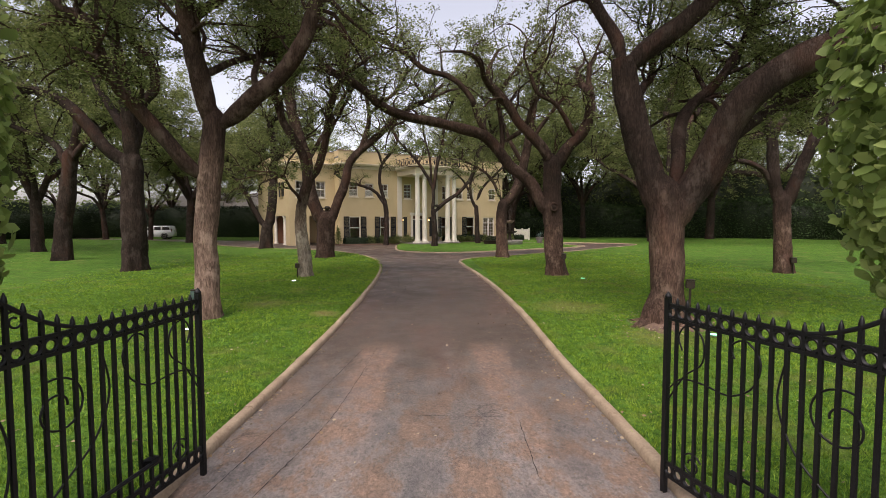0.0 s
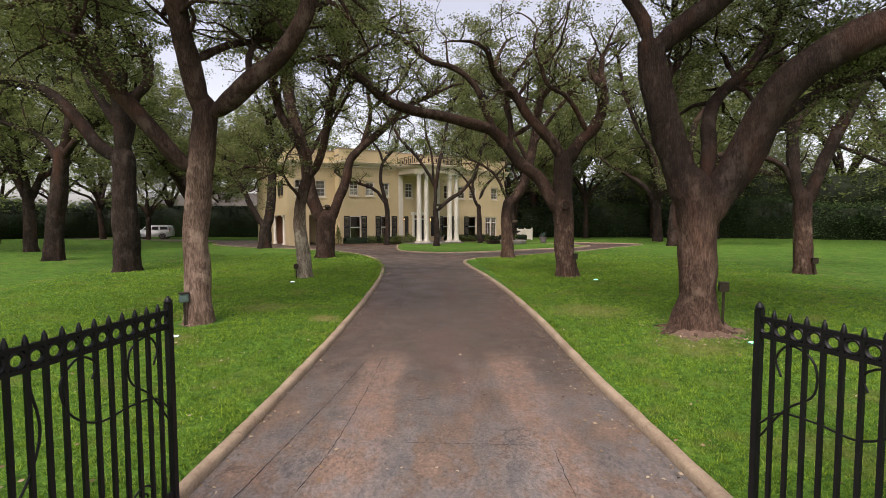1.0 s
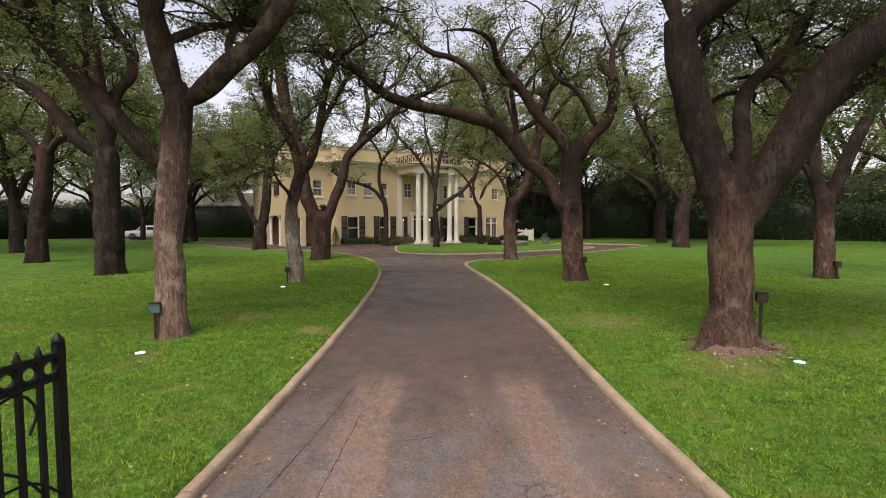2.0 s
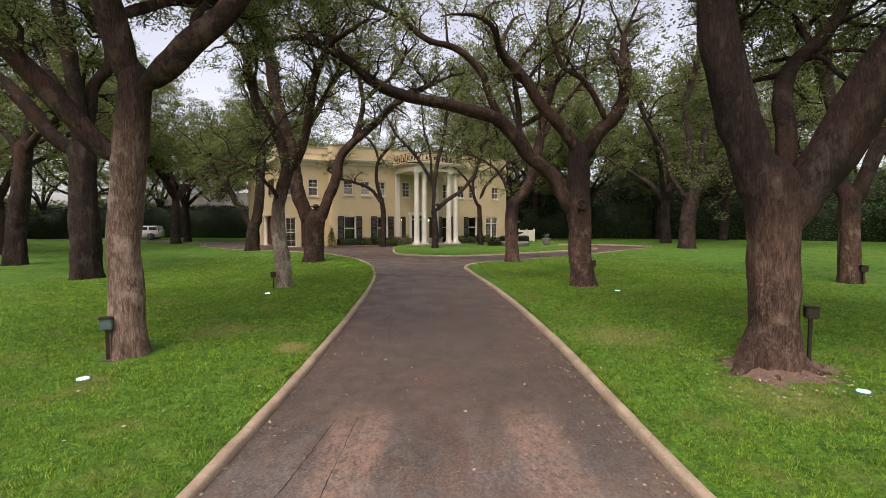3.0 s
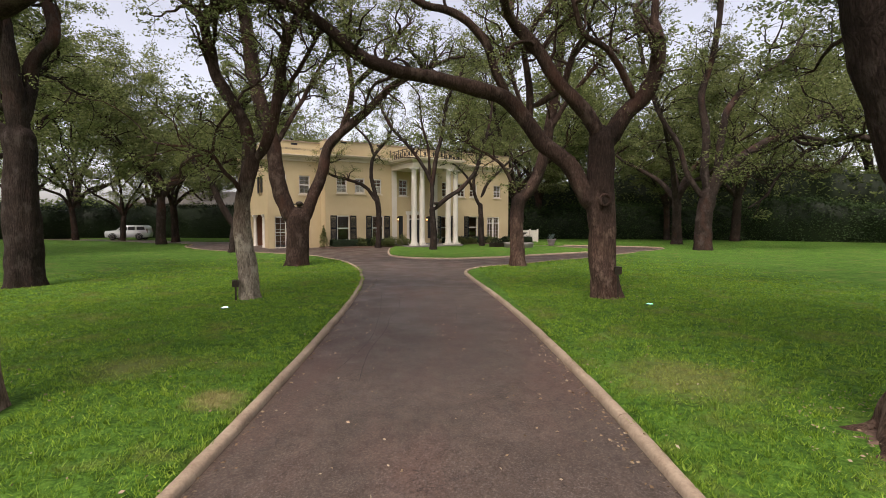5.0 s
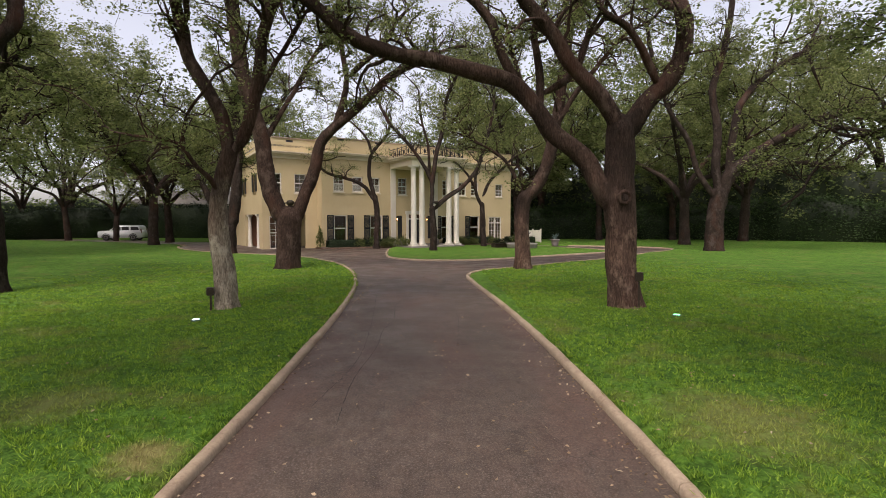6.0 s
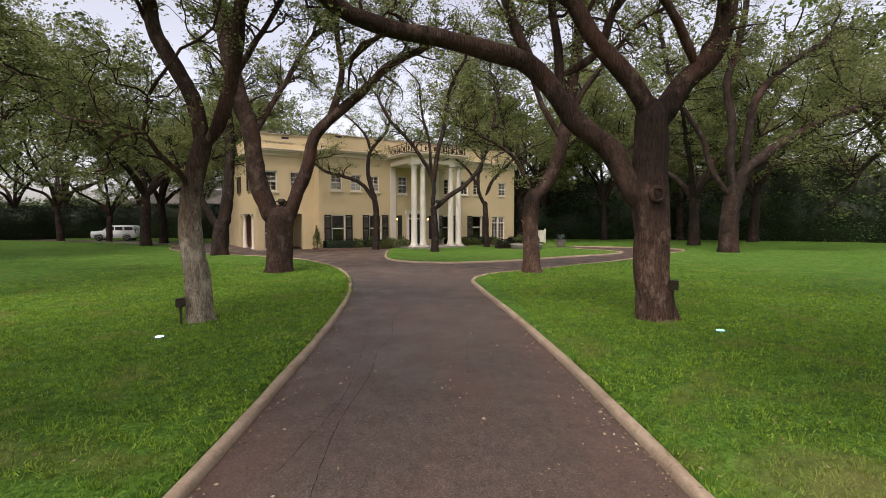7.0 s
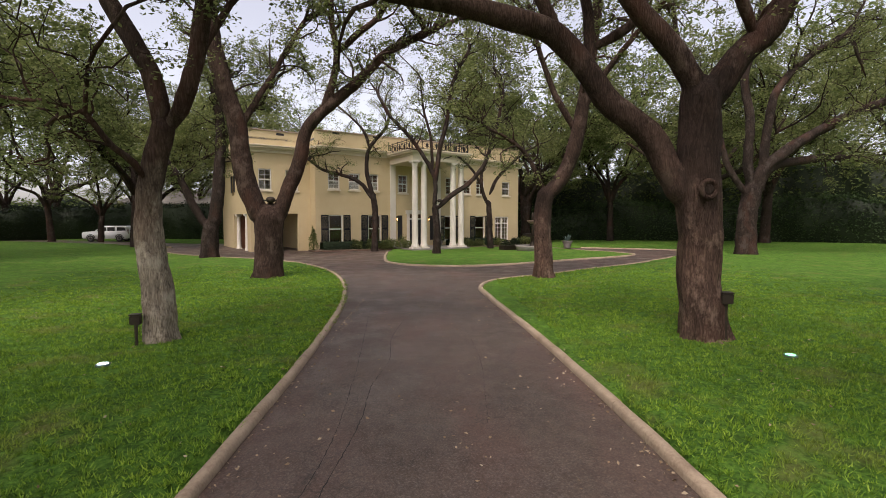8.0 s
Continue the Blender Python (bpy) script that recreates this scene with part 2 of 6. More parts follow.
OAK_LEAF = leafy("oak_leaf", (0.036, 0.05, 0.014), (0.135, 0.17, 0.048), (0.34, 0.37, 0.145), 0.58)
FAR_LEAF = leafy("woodland_leaf", (0.035, 0.06, 0.016), (0.12, 0.17, 0.045), (0.3, 0.36, 0.12), 0.5)
# near-black, with the deep shade inside the hedges painted into the colour
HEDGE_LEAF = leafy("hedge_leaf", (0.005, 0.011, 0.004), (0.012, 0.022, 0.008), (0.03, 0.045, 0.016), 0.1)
SHRUB_LEAF = leafy("shrub_leaf", (0.012, 0.025, 0.009), (0.04, 0.075, 0.026), (0.11, 0.17, 0.06), 0.35)
IVY_LEAF = leafy("ivy_leaf", (0.05, 0.09, 0.02), (0.22, 0.32, 0.07), (0.46, 0.54, 0.19), 0.45)
GRASS_BLADE = make_grass()
KERB = plain("kerb_concrete", (0.19, 0.13, 0.085), (0.44, 0.345, 0.24), 0.9, 2.2, 0, 0.8, 30)
STUCCO = plain("yellow_stucco", (0.48, 0.375, 0.21), (0.55, 0.445, 0.265), 0.85, 0.5, 0, 0.15, 40)
TRIM = plain("cream_trim", (0.6, 0.52, 0.37), (0.68, 0.6, 0.45), 0.7, 1.0, 0, 0.1, 40)
WHITE = plain("white_paint", (0.6, 0.55, 0.46), (0.69, 0.64, 0.55), 0.5, 1.0, 0, 0.08, 40)
SHUTTER = plain("black_shutter", (0.012, 0.011, 0.011), (0.022, 0.02, 0.02), 0.5)
IRON = plain("black_iron", (0.004, 0.004, 0.0045), (0.011, 0.011, 0.012), 0.42, 6, 0.2, 0.15, 120, 0.35)
EARTH = plain("mulch_soil", (0.05, 0.03, 0.02), (0.24, 0.155, 0.11), 0.95, 7, 0, 1.0, 30)
STONE = plain("grey_stone", (0.16, 0.145, 0.13), (0.3, 0.27, 0.24), 0.85, 2, 0, 0.4, 40)
BRONZE = plain("bronze_fixture", (0.03, 0.022, 0.016), (0.06, 0.045, 0.03), 0.5, 5, 0.6)
GREEN_BOX = plain("green_enamel", (0.06, 0.1, 0.09), (0.1, 0.15, 0.13), 0.5, 5, 0.2)
CAR_PAINT = plain("white_car_paint", (0.84, 0.84, 0.84), (0.88, 0.88, 0.88), 0.2, 1, 0, 0.0, 10, 0.6)
RUBBER = plain("black_rubber", (0.012, 0.012, 0.012), (0.025, 0.025, 0.025), 0.8)
TAR = plain("tarred_roof", (0.1, 0.1, 0.1), (0.16, 0.155, 0.15), 0.9)
CURTAIN = plain("room_wall", (0.2, 0.09, 0.05), (0.28, 0.13, 0.07), 0.9)
BRONZE_PINK = plain("weathered_bowl", (0.2, 0.13, 0.11), (0.32, 0.22, 0.19), 0.8)


def make_glass():
    m, t, b = shade("window_glass", 0.04, 0, 0.6)
    b.inputs["Transmission Weight"].default_value = 1.0
    b.inputs["Base Color"].default_value = (0.75, 0.78, 0.76, 1)
    return m


def make_glow(name, colour, power):
    m, t, b = shade(name, 0.4)
    b.inputs["Base Color"].default_value = (*colour, 1)
    b.inputs["Emission Color"].default_value = (*colour, 1)
    b.inputs["Emission Strength"].default_value = power
    return m


GLASS = make_glass()
WELL_WHITE = make_glow("well_light_white", (0.7, 0.9, 0.95), 1.5)
WELL_GREEN = make_glow("well_light_green", (0.25, 0.95, 0.48), 1.3)
LAMP_WARM = make_glow("warm_bulb", (1.0, 0.6, 0.25), 6.0)

# ---- building helpers ----


def part(name, bm, material, parent=None, label=""):
    """One mesh object out of a bmesh, under its parent."""
    me = bpy.data.meshes.new(name)
    bm.to_mesh(me)
    bm.free()
    me.materials.append(material)
    ob = new(name, me)
    ob.parent = parent
    return tagged(ob, label)


def sheet(name, verts, faces, material, parent=None, smooth=False):
    """One mesh object out of arrays: faces all with the same number of corners."""
    verts, faces = np.asarray(verts, dtype=np.float32), np.asarray(faces, dtype=np.int32)
    me = bpy.data.meshes.new(name)
    m, k = faces.shape
    me.vertices.add(len(verts))
    me.vertices.foreach_set("co", verts.ravel())
    me.loops.add(m * k)
    me.loops.foreach_set("vertex_index", faces.ravel())
    me.polygons.add(m)
    me.polygons.foreach_set("loop_start", np.arange(0, m * k, k, dtype=np.int32))
    if smooth:
        me.polygons.foreach_set("use_smooth", np.ones(m, dtype=bool))
    me.update(calc_edges=True)
    me.materials.append(material)
    ob = new(name, me)
    ob.parent = parent
    return ob


def thing(name, m, label, category, group="", kind=""):
    """An empty at a thing's base."""
    ob = new(name)
    ob.matrix_world = m
    return tagged(ob, label, category, group, kind)


def box(bm, x0, x1, y0, y1, z0, z1, bevel=0.0):
    """Adds a box, bevelled if asked, to a bmesh."""
    got = bmesh.ops.create_cube(bm, size=1.0, matrix=Matrix.LocRotScale(((x0 + x1) / 2, (y0 + y1) / 2, (z0 + z1) / 2), None, (x1 - x0, y1 - y0, z1 - z0)))
    if bevel:
        edges = list({e for v in got["verts"] for e in v.link_edges})
        bmesh.ops.bevel(bm, geom=edges, offset=bevel, segments=2, affect="EDGES", clamp_overlap=True)
    return bm


def slab(*a, bevel=0.0):
    return box(bmesh.new(), *a, bevel=bevel)


def lathe(bm, profile, x=0, y=0, sides=20):
    """Adds a turned body: profile of (radius, z)."""
    rings = [[bm.verts.new((x + r * math.cos(2 * math.pi * i / sides), y + r * math.sin(2 * math.pi * i / sides), z)) for i in range(sides)] for r, z in profile]
    for a, b in zip(rings, rings[1:]):
        for i in range(sides):
            bm.faces.new((a[i], a[(i + 1) % sides], b[(i + 1) % sides], b[i])).smooth = True
    bm.faces.new(rings[0][::-1])
    bm.faces.new(rings[-1])
    return bm


def glide(points, step):
    """A smooth line through points, with a point about every step."""
    p = np.asarray(points, dtype=float)
    d = np.maximum(np.linalg.norm(np.diff(p, axis=0), axis=1), 1e-6)[:, None]
    v = np.diff(p, axis=0) / d
    m = np.vstack([v[:1], (v[:-1] * d[1:] + v[1:] * d[:-1]) / (d[1:] + d[:-1]), v[-1:]])
    out = []
    for i in range(len(p) - 1):
        n = max(2, int(d[i, 0] / step + 0.5))
        s = np.linspace(0, 1, n, endpoint=False)[:, None]
        a, b, h = p[i], p[i + 1], d[i, 0]
        out.append((2 * s**3 - 3 * s**2 + 1) * a + (s**3 - 2 * s**2 + s) * h * m[i] + (3 * s**2 - 2 * s**3) * b + (s**3 - s**2) * h * m[i + 1])
    return np.vstack(out + [p[-1:]])


def tube(path, radii, sides):
    """Vertices and quads of a tapered tube along a path."""
    path, radii = np.asarray(path, dtype=float), np.asarray(radii, dtype=float)
    d = np.gradient(path, axis=0)
    d /= np.linalg.norm(d, axis=1)[:, None] + 1e-9
    ref = np.where(np.abs(d[:, 2:3]) > 0.9, np.array([[0.0, 1.0, 0.0]]), np.array([[0.0, 0.0, 1.0]]))
    if np.any(np.abs(d[:, 2]) > 0.9) and np.any(np.abs(d[:, 2]) <= 0.9):
        ref[:] = (0.31, 0.93, 0.17)
    u = np.cross(d, ref)
    u /= np.linalg.norm(u, axis=1)[:, None] + 1e-9
    w = np.cross(d, u)
    a = np.linspace(0, 2 * np.pi, sides, endpoint=False)
    r = radii if radii.ndim == 2 else np.repeat(radii[:, None], sides, 1)
    v = path[:, None] + r[:, :, None] * (np.cos(a)[None, :, None] * u[:, None] + np.sin(a)[None, :, None] * w[:, None])
    n = len(path)
    i = np.arange(n - 1)[:, None] * sides + np.arange(sides)[None]
    j = np.arange(n - 1)[:, None] * sides + (np.arange(sides)[None] + 1) % sides
    return v.reshape(-1, 3), np.stack([i, j, j + sides, i + sides], -1).reshape(-1, 4)


def joined(pieces):
    """One pair of arrays out of many (vertices, faces)."""
    vs, fs, n = [], [], 0
    for v, q in pieces:
        vs.append(v)
        fs.append(np.where(q < 0, -1, q + n))
        n += len(v)
    return np.vstack(vs), np.vstack(fs)


def leaves(rng, centres, size, flat=0.5):
    """A folded, pointed leaf of four corners at each centre, turned at random."""
    n = len(centres)
    a = rng.normal(size=(n, 3))
    a[:, 2] *= flat
    a /= np.linalg.norm(a, axis=1)[:, None] + 1e-9
    b = np.cross(a, rng.normal(size=(n, 3)) * (0.6, 0.6, 1.0))
    b /= np.linalg.norm(b, axis=1)[:, None] + 1e-9
    s = size * rng.uniform(0.6, 1.35, (n, 1))
    lift = np.cross(a, b) * s * 0.12
    v = np.stack([centres - a * s * 0.5, centres - b * s * 0.27 + lift, centres + a * s * 0.5, centres + b * s * 0.27 + lift], 1)
    return v.reshape(-1, 3), np.arange(4 * n, dtype=np.int32).reshape(-1, 4)

# ---- the lie of the land and the plan of the drive ----


def lie(y):
    """The drive's height: a very gentle crown."""
    return np.interp(y, (0, 5, 9, 18, 27, 40, 55, 80), (-0.12, -0.09, -0.05, 0.03, 0.05, 0.0, -0.15, -0.3))


RIGHT_EDGE = glide([(2.05, -9), (2.05, 4.2), (2.06, 7.4), (2.12, 9.8), (2.15, 12), (2.1, 15), (2.0, 17.3), (1.77, 20.8), (1.58, 23.4), (1.55, 25.2), (1.9, 26.4),
                    (2.6, 27.3), (4.4, 28.6), (7, 30.9), (10.2, 33.6), (15, 38.6), (18, 41.6), (19.3, 44), (18.8, 46.2), (16.5, 48.2), (13, 50.5)], 0.35)
LEFT_EDGE = glide([(-2.22, -9), (-2.17, 4.6), (-2.06, 6.6), (-1.96, 9.0), (-1.9, 12.4), (-1.91, 14.8), (-1.97, 18.0), (-2.2, 21.6), (-2.62, 24.6), (-3.2, 27.2),
                   (-4.25, 30.3), (-5.45, 32.7), (-7, 34.9), (-9.5, 37.2), (-12.5, 38.9), (-16.5, 41.8), (-20, 46), (-22.8, 51), (-23.5, 53.6), (-26, 56.2)], 0.35)
BACK_EDGE = np.array([(9, 54), (5, 62), (-13, 63), (-26, 62.5), (-40, 71), (-62, 82), (-62, 76), (-40, 64.8)])
ISLAND = glide([(-3.2, 44.5), (-3.0, 41), (-2.7, 37.5), (-2.3, 35.2), (-1.3, 33.5), (0.2, 32.7), (1.8, 32.6), (3.9, 33.4), (6, 34.9), (9, 36.9), (13, 40), (13.6, 41), (13.3, 42.6), (11.5, 47)], 0.3)
ISLAND_BACK = np.array([(9, 53), (0, 52), (-3.2, 48)])
DRIVE_OUTLINE = np.vstack([RIGHT_EDGE, BACK_EDGE, LEFT_EDGE[::-1]])
ISLAND_OUTLINE = np.vstack([ISLAND, ISLAND_BACK])


def inside(px, py, outline):
    """Which points lie within a closed outline."""
    hit = np.zeros(px.shape, dtype=bool)
    for (x0, y0), (x1, y1) in zip(outline, np.roll(outline, -1, 0)):
        if y0 != y1:
            hit ^= ((y0 > py) != (y1 > py)) & (px < (x1 - x0) * (py - y0) / (y1 - y0) + x0)
    return hit


def lines(*spans):
    return np.unique(np.concatenate([np.arange(a, b, s) for a, b, s in spans]))


gx, gy = np.meshgrid(lines((-300, -60, 40), (-60, -26, 2), (-26, -8, 0.6), (-8, 20, 0.2), (20, 60, 2), (60, 320, 40)),
                     lines((-60, -4, 4), (-4, 56, 0.2), (56, 84, 1), (84, 420, 40)), indexing="xy")


def aside(line, by):
    """A line moved sideways, to its right."""
    t = np.gradient(line, axis=0)
    t /= np.linalg.norm(t, axis=1)[:, None]
    return line + by * np.stack([t[:, 1], -t[:, 0]], -1)


WIDE_OUTLINE = np.vstack([aside(RIGHT_EDGE, 0.12), BACK_EDGE, aside(LEFT_EDGE, -0.12)[::-1]])
SMALL_ISLAND = np.vstack([aside(ISLAND, -0.12), ISLAND_BACK])
road = inside(gx, gy, WIDE_OUTLINE) & ~inside(gx, gy, SMALL_ISLAND)
gzz = lie(gy) + np.where(road, -0.08, 0.07)
swell = 0.025 * np.sin(gx * 0.9 + 1.3 * np.sin(gy * 0.5)) * np.sin(gy * 0.7)
gzz += np.where(road, 0, swell)
ny, nx = gx.shape
idx = (np.arange(ny - 1)[:, None] * nx + np.arange(nx - 1)[None]).ravel()
ground = sheet("ground", np.stack([gx, gy, gzz], -1).reshape(-1, 3), np.stack([idx, idx + 1, idx + 1 + nx, idx + nx], -1), LAWN, smooth=True)
tagged(ground, "mown green lawn with a few dry patches", "lawn", kind="structure")


def flat_sheet(name, outline, lift, material, cut=1.5):
    """A level polygon that follows the land."""
    bm = bmesh.new()
    bm.faces.new([bm.verts.new((x, y, 0)) for x, y in outline])
    y = outline[:, 1].min() + cut
    while y < outline[:, 1].max():
        bmesh.ops.bisect_plane(bm, geom=bm.verts[:] + bm.edges[:] + bm.faces[:], plane_co=(0, y, 0), plane_no=(0, 1, 0))
        y += cut
    bmesh.ops.triangulate(bm, faces=bm.faces[:])
    bmesh.ops.recalc_face_normals(bm, faces=bm.faces[:])
    for v in bm.verts:
        v.co.z = lie(v.co.y) + lift
    for f in bm.faces:
        if f.normal.z < 0:
            f.normal_flip()
    return part(name, bm, material)


drive = tagged(flat_sheet("driveway", DRIVE_OUTLINE, 0.0, ASPHALT), "worn dark asphalt driveway with reddish dusty stains", "driveway", kind="structure")


def kerb(name, line, side, length=2.4, width=0.128):
    """A kerb along a line, in cast lengths with open joints, each a rounded loft with square ends."""
    rng = np.random.default_rng(len(line))
    root = thing(name, Matrix(), "weathered tan concrete kerb along the driveway", "kerb", "kerbs", "structure")
    t = np.gradient(line, axis=0)
    t /= np.linalg.norm(t, axis=1)[:, None]
    across = side * np.stack([t[:, 1], -t[:, 0]], -1)
    drift = np.convolve(rng.normal(size=len(line) + 4), np.ones(5) / 5, "valid") * 0.012
    line = line + drift[:, None] * across
    wide = width + rng.normal(size=len(line)) * 0.004
    prof = np.array(((0.03, -0.1), (0.0, 0.03), (0.06, 0.066), (0.22, 0.086), (0.5, 0.092), (0.78, 0.088), (0.94, 0.075), (1.0, 0.05), (1.0, -0.1)))
    k = len(prof)
    per = max(1, round(length / 0.35))
    for i in range(0, len(line) - 1, per):
        lift, tilt = rng.uniform(-0.006, 0.006), rng.uniform(-0.006, 0.006)
        js = list(range(i, min(i + per, len(line) - 1) + 1))
        bm = bmesh.new()
        rings = []
        for m in js:
            c, a, w = line[m], across[m], wide[m]
            if m == js[0] and m:
                c = c * 0.97 + line[m + 1] * 0.03
            worn = rng.normal(size=k) * 0.0025
            rings.append([(c[0] + a[0] * w * u, c[1] + a[1] * w * u, float(lie(c[1])) + h + e + lift + tilt * u) for (u, h), e in zip(prof, worn)])
        vs = [[bm.verts.new(p) for p in r] for r in rings]
        for p, q in zip(vs, vs[1:]):
            for n in range(k - 1):
                bm.faces.new((p[n], p[n + 1], q[n + 1], q[n])).smooth = True
        for r in (rings[0], rings[-1]):
            bm.faces.new([bm.verts.new(p) for p in r])
        bmesh.ops.recalc_face_normals(bm, faces=bm.faces[:])
        part("kerb_stone", bm, KERB, root)
    return root


kerb("kerb_1", RIGHT_EDGE, 1)
kerb("kerb_2", LEFT_EDGE, -1)
kerb("kerb_3", ISLAND, -1)


def crack(points, width, seed):
    """A wandering open crack or patched seam in the asphalt."""
    rng = np.random.default_rng(seed)
    line = glide(points, 0.06)
    line = line + rng.normal(size=line.shape) * 0.004
    t = np.gradient(line, axis=0)
    t /= np.linalg.norm(t, axis=1)[:, None] + 1e-9
    nrm = np.stack([t[:, 1], -t[:, 0]], -1) * (0.6 * width * rng.uniform(0.15, 1.0, (len(line), 1)))
    v = np.stack([line - nrm, line + nrm], 1)
    z = lie(v[..., 1]) + 0.004
    i = np.arange(len(line) - 1) * 2
    sheet("crack", np.concatenate([v, z[..., None]], -1).reshape(-1, 3), np.stack([i, i + 1, i + 3, i + 2], -1), RUBBER, drive)


crack([(-1.9, 3.9), (-1.69, 5.15), (-1.37, 7.05), (-1.2, 8.3)], 0.011, 1)
crack([(-1.55, 3.6), (-1.15, 5.5), (-1.07, 6.4), (-0.95, 8.4)], 0.009, 2)
crack([(-0.45, 5.5), (0.2, 5.45), (0.85, 5.4)], 0.008, 3)
crack([(1.02, 5.3), (0.97, 4.1)], 0.008, 4)
crack([(-0.45, 6.6), (-0.2, 6.65)], 0.012, 5)
crack([(-0.9, 11.8), (-0.95, 13.2), (-0.8, 15.2), (-0.82, 16.1), (-0.68, 17.3), (-0.75, 18.6), (-0.6, 20.4)], 0.012, 6)
crack([(-1.3, 12.4), (-1.05, 14.0), (-1.1, 16.5), (-1.25, 18.5), (-1.45, 20.8)], 0.009, 7)
crack([(0.6, 15.0), (0.75, 17.2), (0.68, 19.5)], 0.006, 8)

# ---- the house: x along its front, y inwards, from the front corner ----
HOUSE = pose(-8.85, 46.8, -0.12, 0, 0, 31.0)
FRONT, DEEP, ROOF, WING, WING_Y, THICK = 20.6, 16.0, 9.42, 4.5, 1.2, 0.35
house = thing("mansion", HOUSE, "two-storey pale yellow stucco mansion with white columned portico", "house")
SIDE = (Vector((1, 0, 0)), Vector((0, 1, 0)))


def pierced(name, x0, x1, z0, z1, holes, y0, y1, material, parent):
    """A wall with openings through it, in x and z, between y0 and y1."""
    xs = sorted({x0, x1, *[h[0] for h in holes], *[h[1] for h in holes]})
    zs = sorted({z0, z1, *[h[2] for h in holes], *[h[3] for h in holes]})
    solid = {}
    for i in range(len(xs) - 1):
        for j in range(len(zs) - 1):
            cx, cz = (xs[i] + xs[i + 1]) / 2, (zs[j] + zs[j + 1]) / 2
            solid[i, j] = not any(h[0] < cx < h[1] and h[2] < cz < h[3] for h in holes)
    bm = bmesh.new()
    seen = {}

    def v(x, y, z):
        k = (round(x, 4), round(y, 4), round(z, 4))
        if k not in seen:
            seen[k] = bm.verts.new(k)
        return seen[k]

    for (i, j), full in solid.items():
        if not full:
            continue
        a, b, c, d = xs[i], xs[i + 1], zs[j], zs[j + 1]
        bm.faces.new((v(a, y0, c), v(b, y0, c), v(b, y0, d), v(a, y0, d)))
        bm.faces.new((v(a, y1, d), v(b, y1, d), v(b, y1, c), v(a, y1, c)))
        if not solid.get((i - 1, j)):
            bm.faces.new((v(a, y0, d), v(a, y1, d), v(a, y1, c), v(a, y0, c)))
        if not solid.get((i + 1, j)):
            bm.faces.new((v(b, y0, c), v(b, y1, c), v(b, y1, d), v(b, y0, d)))
        if not solid.get((i, j - 1)):
            bm.faces.new((v(a, y0, c), v(a, y1, c), v(b, y1, c), v(b, y0, c)))
        if not solid.get((i, j + 1)):
            bm.faces.new((v(a, y0, d), v(b, y0, d), v(b, y1, d), v(a, y1, d)))
    return part(name, bm, material, parent)


def window(x, z0, z1, w, rows, cols, y=0.0, shutters=False, blind=False, sill=True):
    """A sash window in the front wall with its frame, bars, panes, sill and shutters."""
    a, b = x - w / 2, x + w / 2
    bm = slab(a, a + 0.07, y + 0.06, y + 0.2, z0, z1, bevel=0.01)
    box(bm, b - 0.07, b, y + 0.06, y + 0.2, z0, z1, bevel=0.01)
    box(bm, a + 0.09, b - 0.09, y + 0.06, y + 0.2, z1 - 0.09, z1, bevel=0.01)
    box(bm, a + 0.09, b - 0.09, y + 0.06, y + 0.2, z0, z0 + 0.11, bevel=0.01)
    mid = (z0 + z1) / 2
    box(bm, a + 0.09, b - 0.09, y + 0.08, y + 0.19, mid - 0.045, mid + 0.045)
    win = part("window", bm, WHITE, house, "white-framed sash window")
    bars = bmesh.new()
    for i in range(1, cols):
        cx = a + 0.09 + (w - 0.18) * i / cols
        box(bars, cx - 0.013, cx + 0.013, y + 0.1, y + 0.15, z0 + 0.1, z1 - 0.08)
    for j in range(1, rows):
        cz = z0 + 0.1 + (z1 - z0 - 0.18) * j / rows
        if abs(cz - mid) > 0.1:
            box(bars, a + 0.09, b - 0.09, y + 0.104, y + 0.146, cz - 0.012, cz + 0.012)
    if cols > 1:
        part("glazing_bar", bars, WHITE, win)
    else:
        bars.free()
    for p, q in ((z0 + 0.1, mid - 0.04), (mid + 0.04, z1 - 0.08)):
        part("pane", slab(a + 0.08, b - 0.08, y + 0.12, y + 0.128, p, q), GLASS, win).visible_shadow = False
    if sill:
        part("sill", slab(a - 0.08, b + 0.08, y - 0.09, y + 0.1, z0 - 0.12, z0, bevel=0.02), TRIM, win)
    if blind:
        bl = bmesh.new()
        n = 12
        for k in range(n):
            zz = z0 + 0.14 + (mid - z0 - 0.14) * k / n
            box(bl, a + 0.1, b - 0.1, y + 0.2, y + 0.215, zz, zz + (mid - z0) / n * 0.66)
        part("blind", bl, WHITE, win, "white slatted half shutter")
    if shutters:
        for sx in (a - 0.62, b + 0.04):
            sh = bmesh.new()
            box(sh, sx, sx + 0.07, y - 0.07, y - 0.01, z0, z1)
            box(sh, sx + 0.51, sx + 0.58, y - 0.07, y - 0.01, z0, z1)
            for zz in (z0, mid - 0.06, z1 - 0.12):
                box(sh, sx + 0.07, sx + 0.51, y - 0.068, y - 0.012, zz, zz + 0.12)
            for k in range(24):
                zz = z0 + 0.14 + (z1 - z0 - 0.3) * k / 24
                if abs(zz - mid) > 0.07:
                    box(sh, sx + 0.07, sx + 0.51, y - 0.055, y - 0.02, zz, zz + 0.055)
            part("shutter", sh, SHUTTER, win, "black louvred shutter")
    return win


